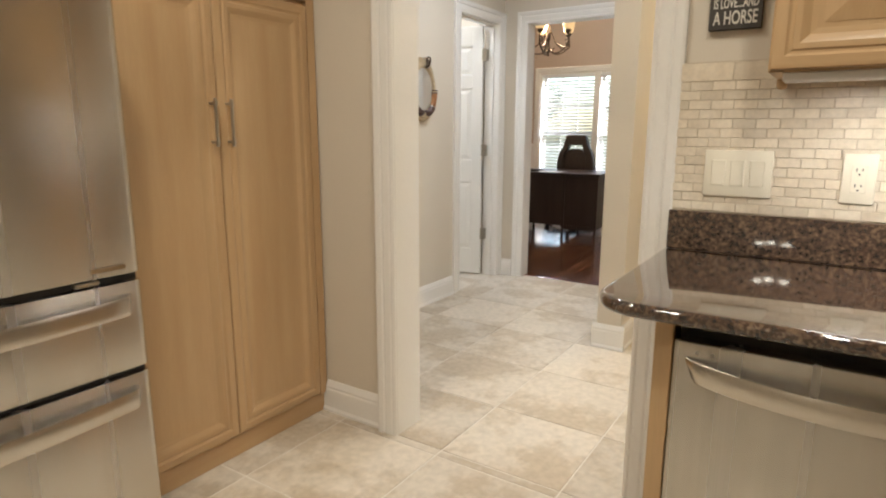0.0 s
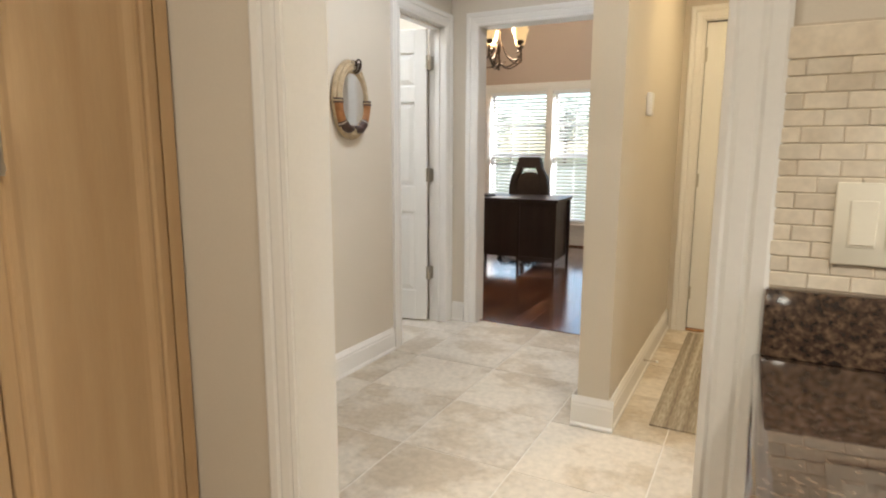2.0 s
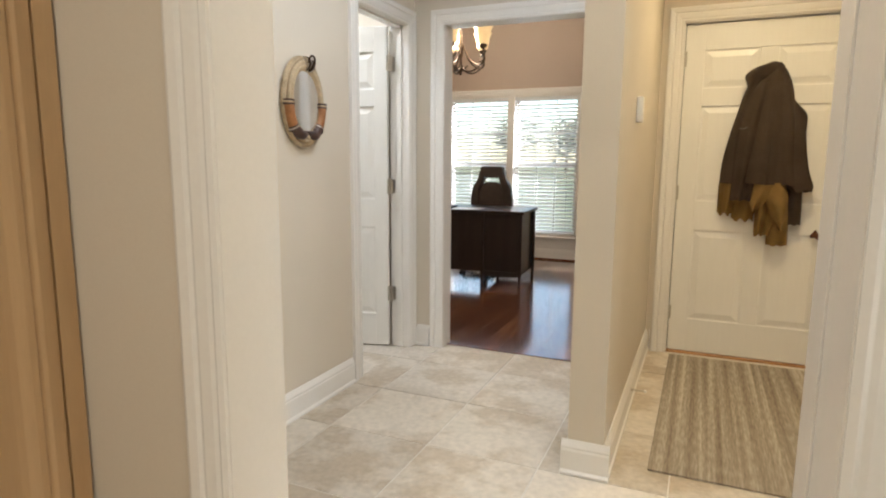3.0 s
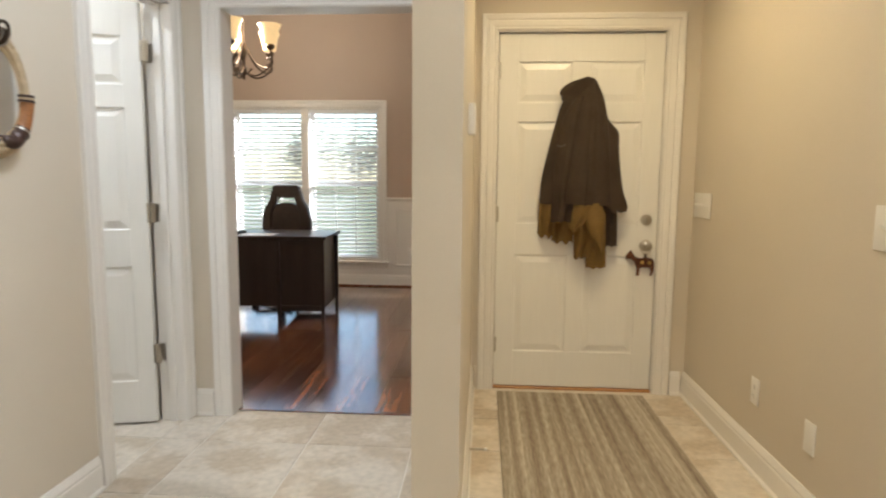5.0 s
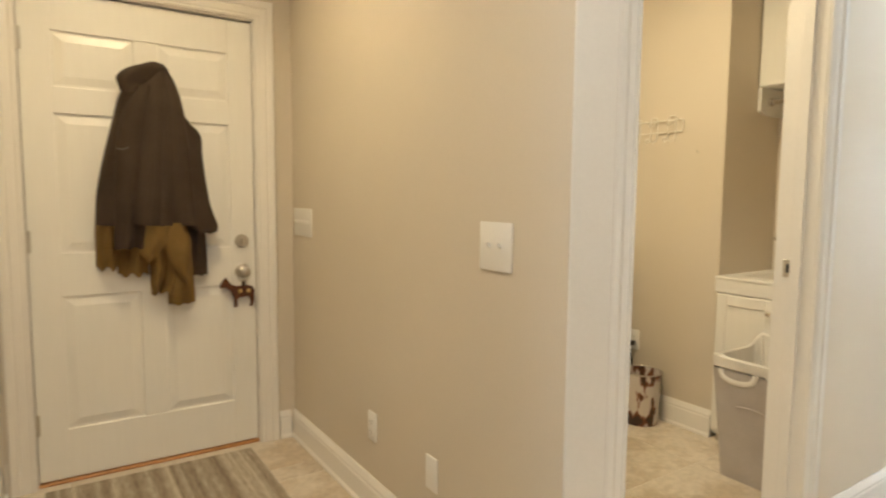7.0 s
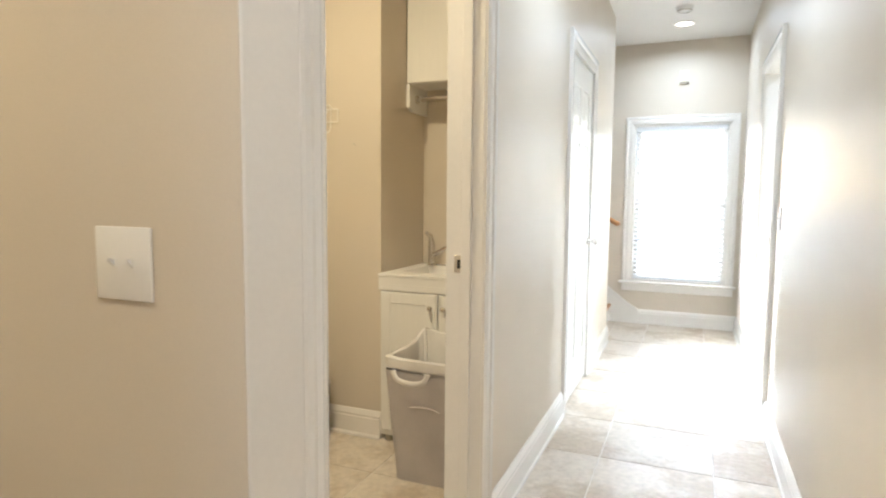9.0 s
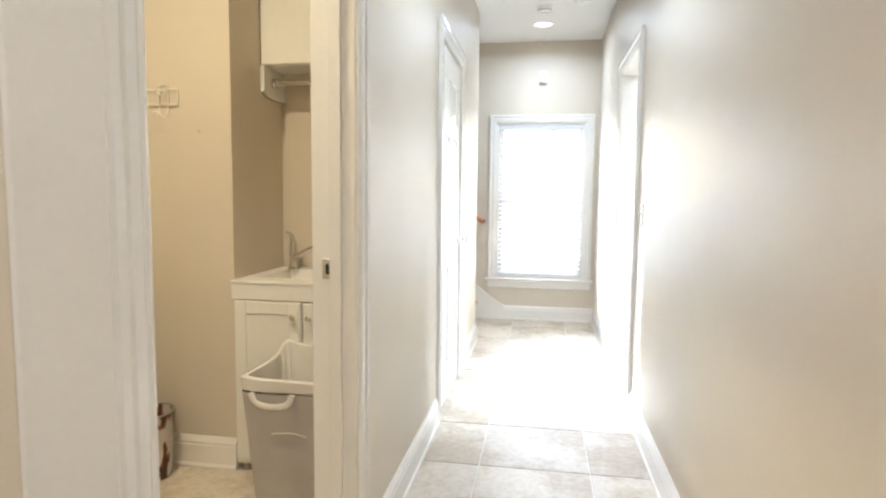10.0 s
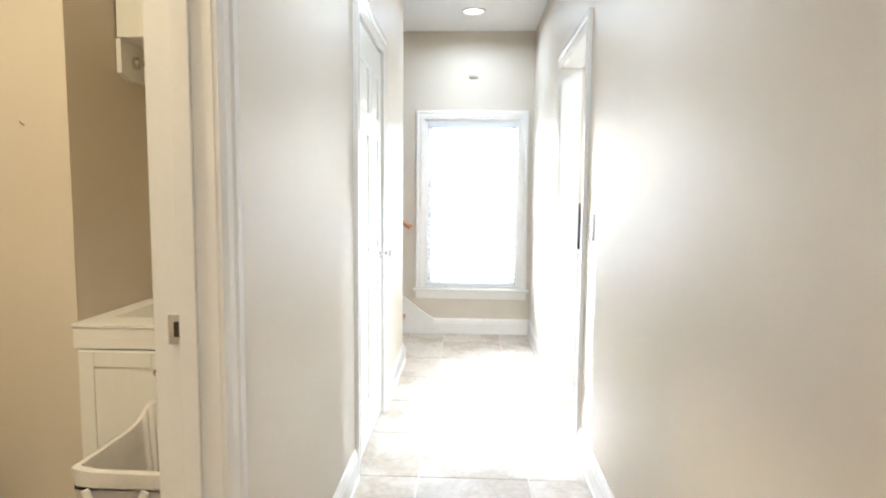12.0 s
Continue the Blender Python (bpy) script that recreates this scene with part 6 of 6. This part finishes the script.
def piece(name, parent, x0, x1, y0, y1, z1, thick, material, bevel=0.0015, gap=0.0062):
    w, d = x1 - x0 - gap, y1 - y0 - gap
    if w < 0.01 or d < 0.01:
        return
    key = (name, round(w, 3), round(d, 3))
    if key not in piece_mesh:
        bm = box(-w / 2, w / 2, -d / 2, d / 2, -thick, 0, bevel)
        me = bpy.data.meshes.new(name)
        bm.to_mesh(me)
        bm.free()
        me.materials.append(material)
        piece_mesh[key] = me
    ob = new(name, piece_mesh[key])
    ob.parent = parent
    ob.location = ((x0 + x1) / 2, (y0 + y1) / 2, z1 + random.uniform(-0.0004, 0.0004))


def lay(parent, region, x0, y0, px, py):
    a0, a1, b0, b1 = region
    i = math.floor((a0 - x0) / px)
    while x0 + i * px < a1:
        j = math.floor((b0 - y0) / py)
        while y0 + j * py < b1:
            piece("tile", parent, max(a0, x0 + i * px), min(a1, x0 + (i + 1) * px), max(b0, y0 + j * py), min(b1, y0 + (j + 1) * py), 0.0, 0.010, TILE)
            j += 1
        i += 1


tiles = structure("floor", box(-2.02, 2.6, -1.6, 2.40, -0.0027, -0.0021), GROUT, "large beige ceramic tile floor", category="floor")
P = 0.4925
lay(tiles, (-2.02, 2.60, -1.60, 2.40), -1.265, 3.834, P, P)
lay(tiles, (-1.97, 0.74, 2.40, 5.19), -1.265, 3.834, P, P)
lay(tiles, (-0.53, 0.74, 5.19, 5.68), -1.265, 3.834, P, P)
lay(tiles, (0.74, 2.54, 3.72, 5.76), -1.265, 3.834, P, P)
lay(tiles, (0.74, 6.08, 2.50, 3.72), 2.763, 3.418, 0.4925, 0.4945)
lay(tiles, (5.09, 6.08, 3.72, 3.84), 2.763, 3.418, 0.4925, 0.4945)
lay(tiles, (3.05, 6.08, 0.79, 2.50), 2.763, 3.418, 0.4925, 0.4945)
lay(tiles, (2.54, 3.05, 3.72, 4.47), -1.265, 3.834, P, P)
lay(tiles, (-3.30, -1.97, 2.50, 3.56), -1.265, 3.834, P, P)
lay(tiles, (-3.30, -1.97, 4.0, 5.12), -1.265, 3.834, P, P)

planks = structure("office_floor", box(-4.30, -0.66, 5.21, 8.96, -0.0027, -0.0015), BLACK, "glossy dark cherry plank floor", category="floor")
x = -4.30
row = 0
while x < -0.67:
    y = 5.215 - random.uniform(0, 1.1)
    while y < 8.955:
        a, b = max(y, 5.215), min(y + 1.21, 8.955)
        piece("plank", planks, x, min(x + 0.126, -0.668), a, b, 0.003, 0.010, PLANK, 0.0012, 0.0012)
        y += 1.21
    x += 0.126
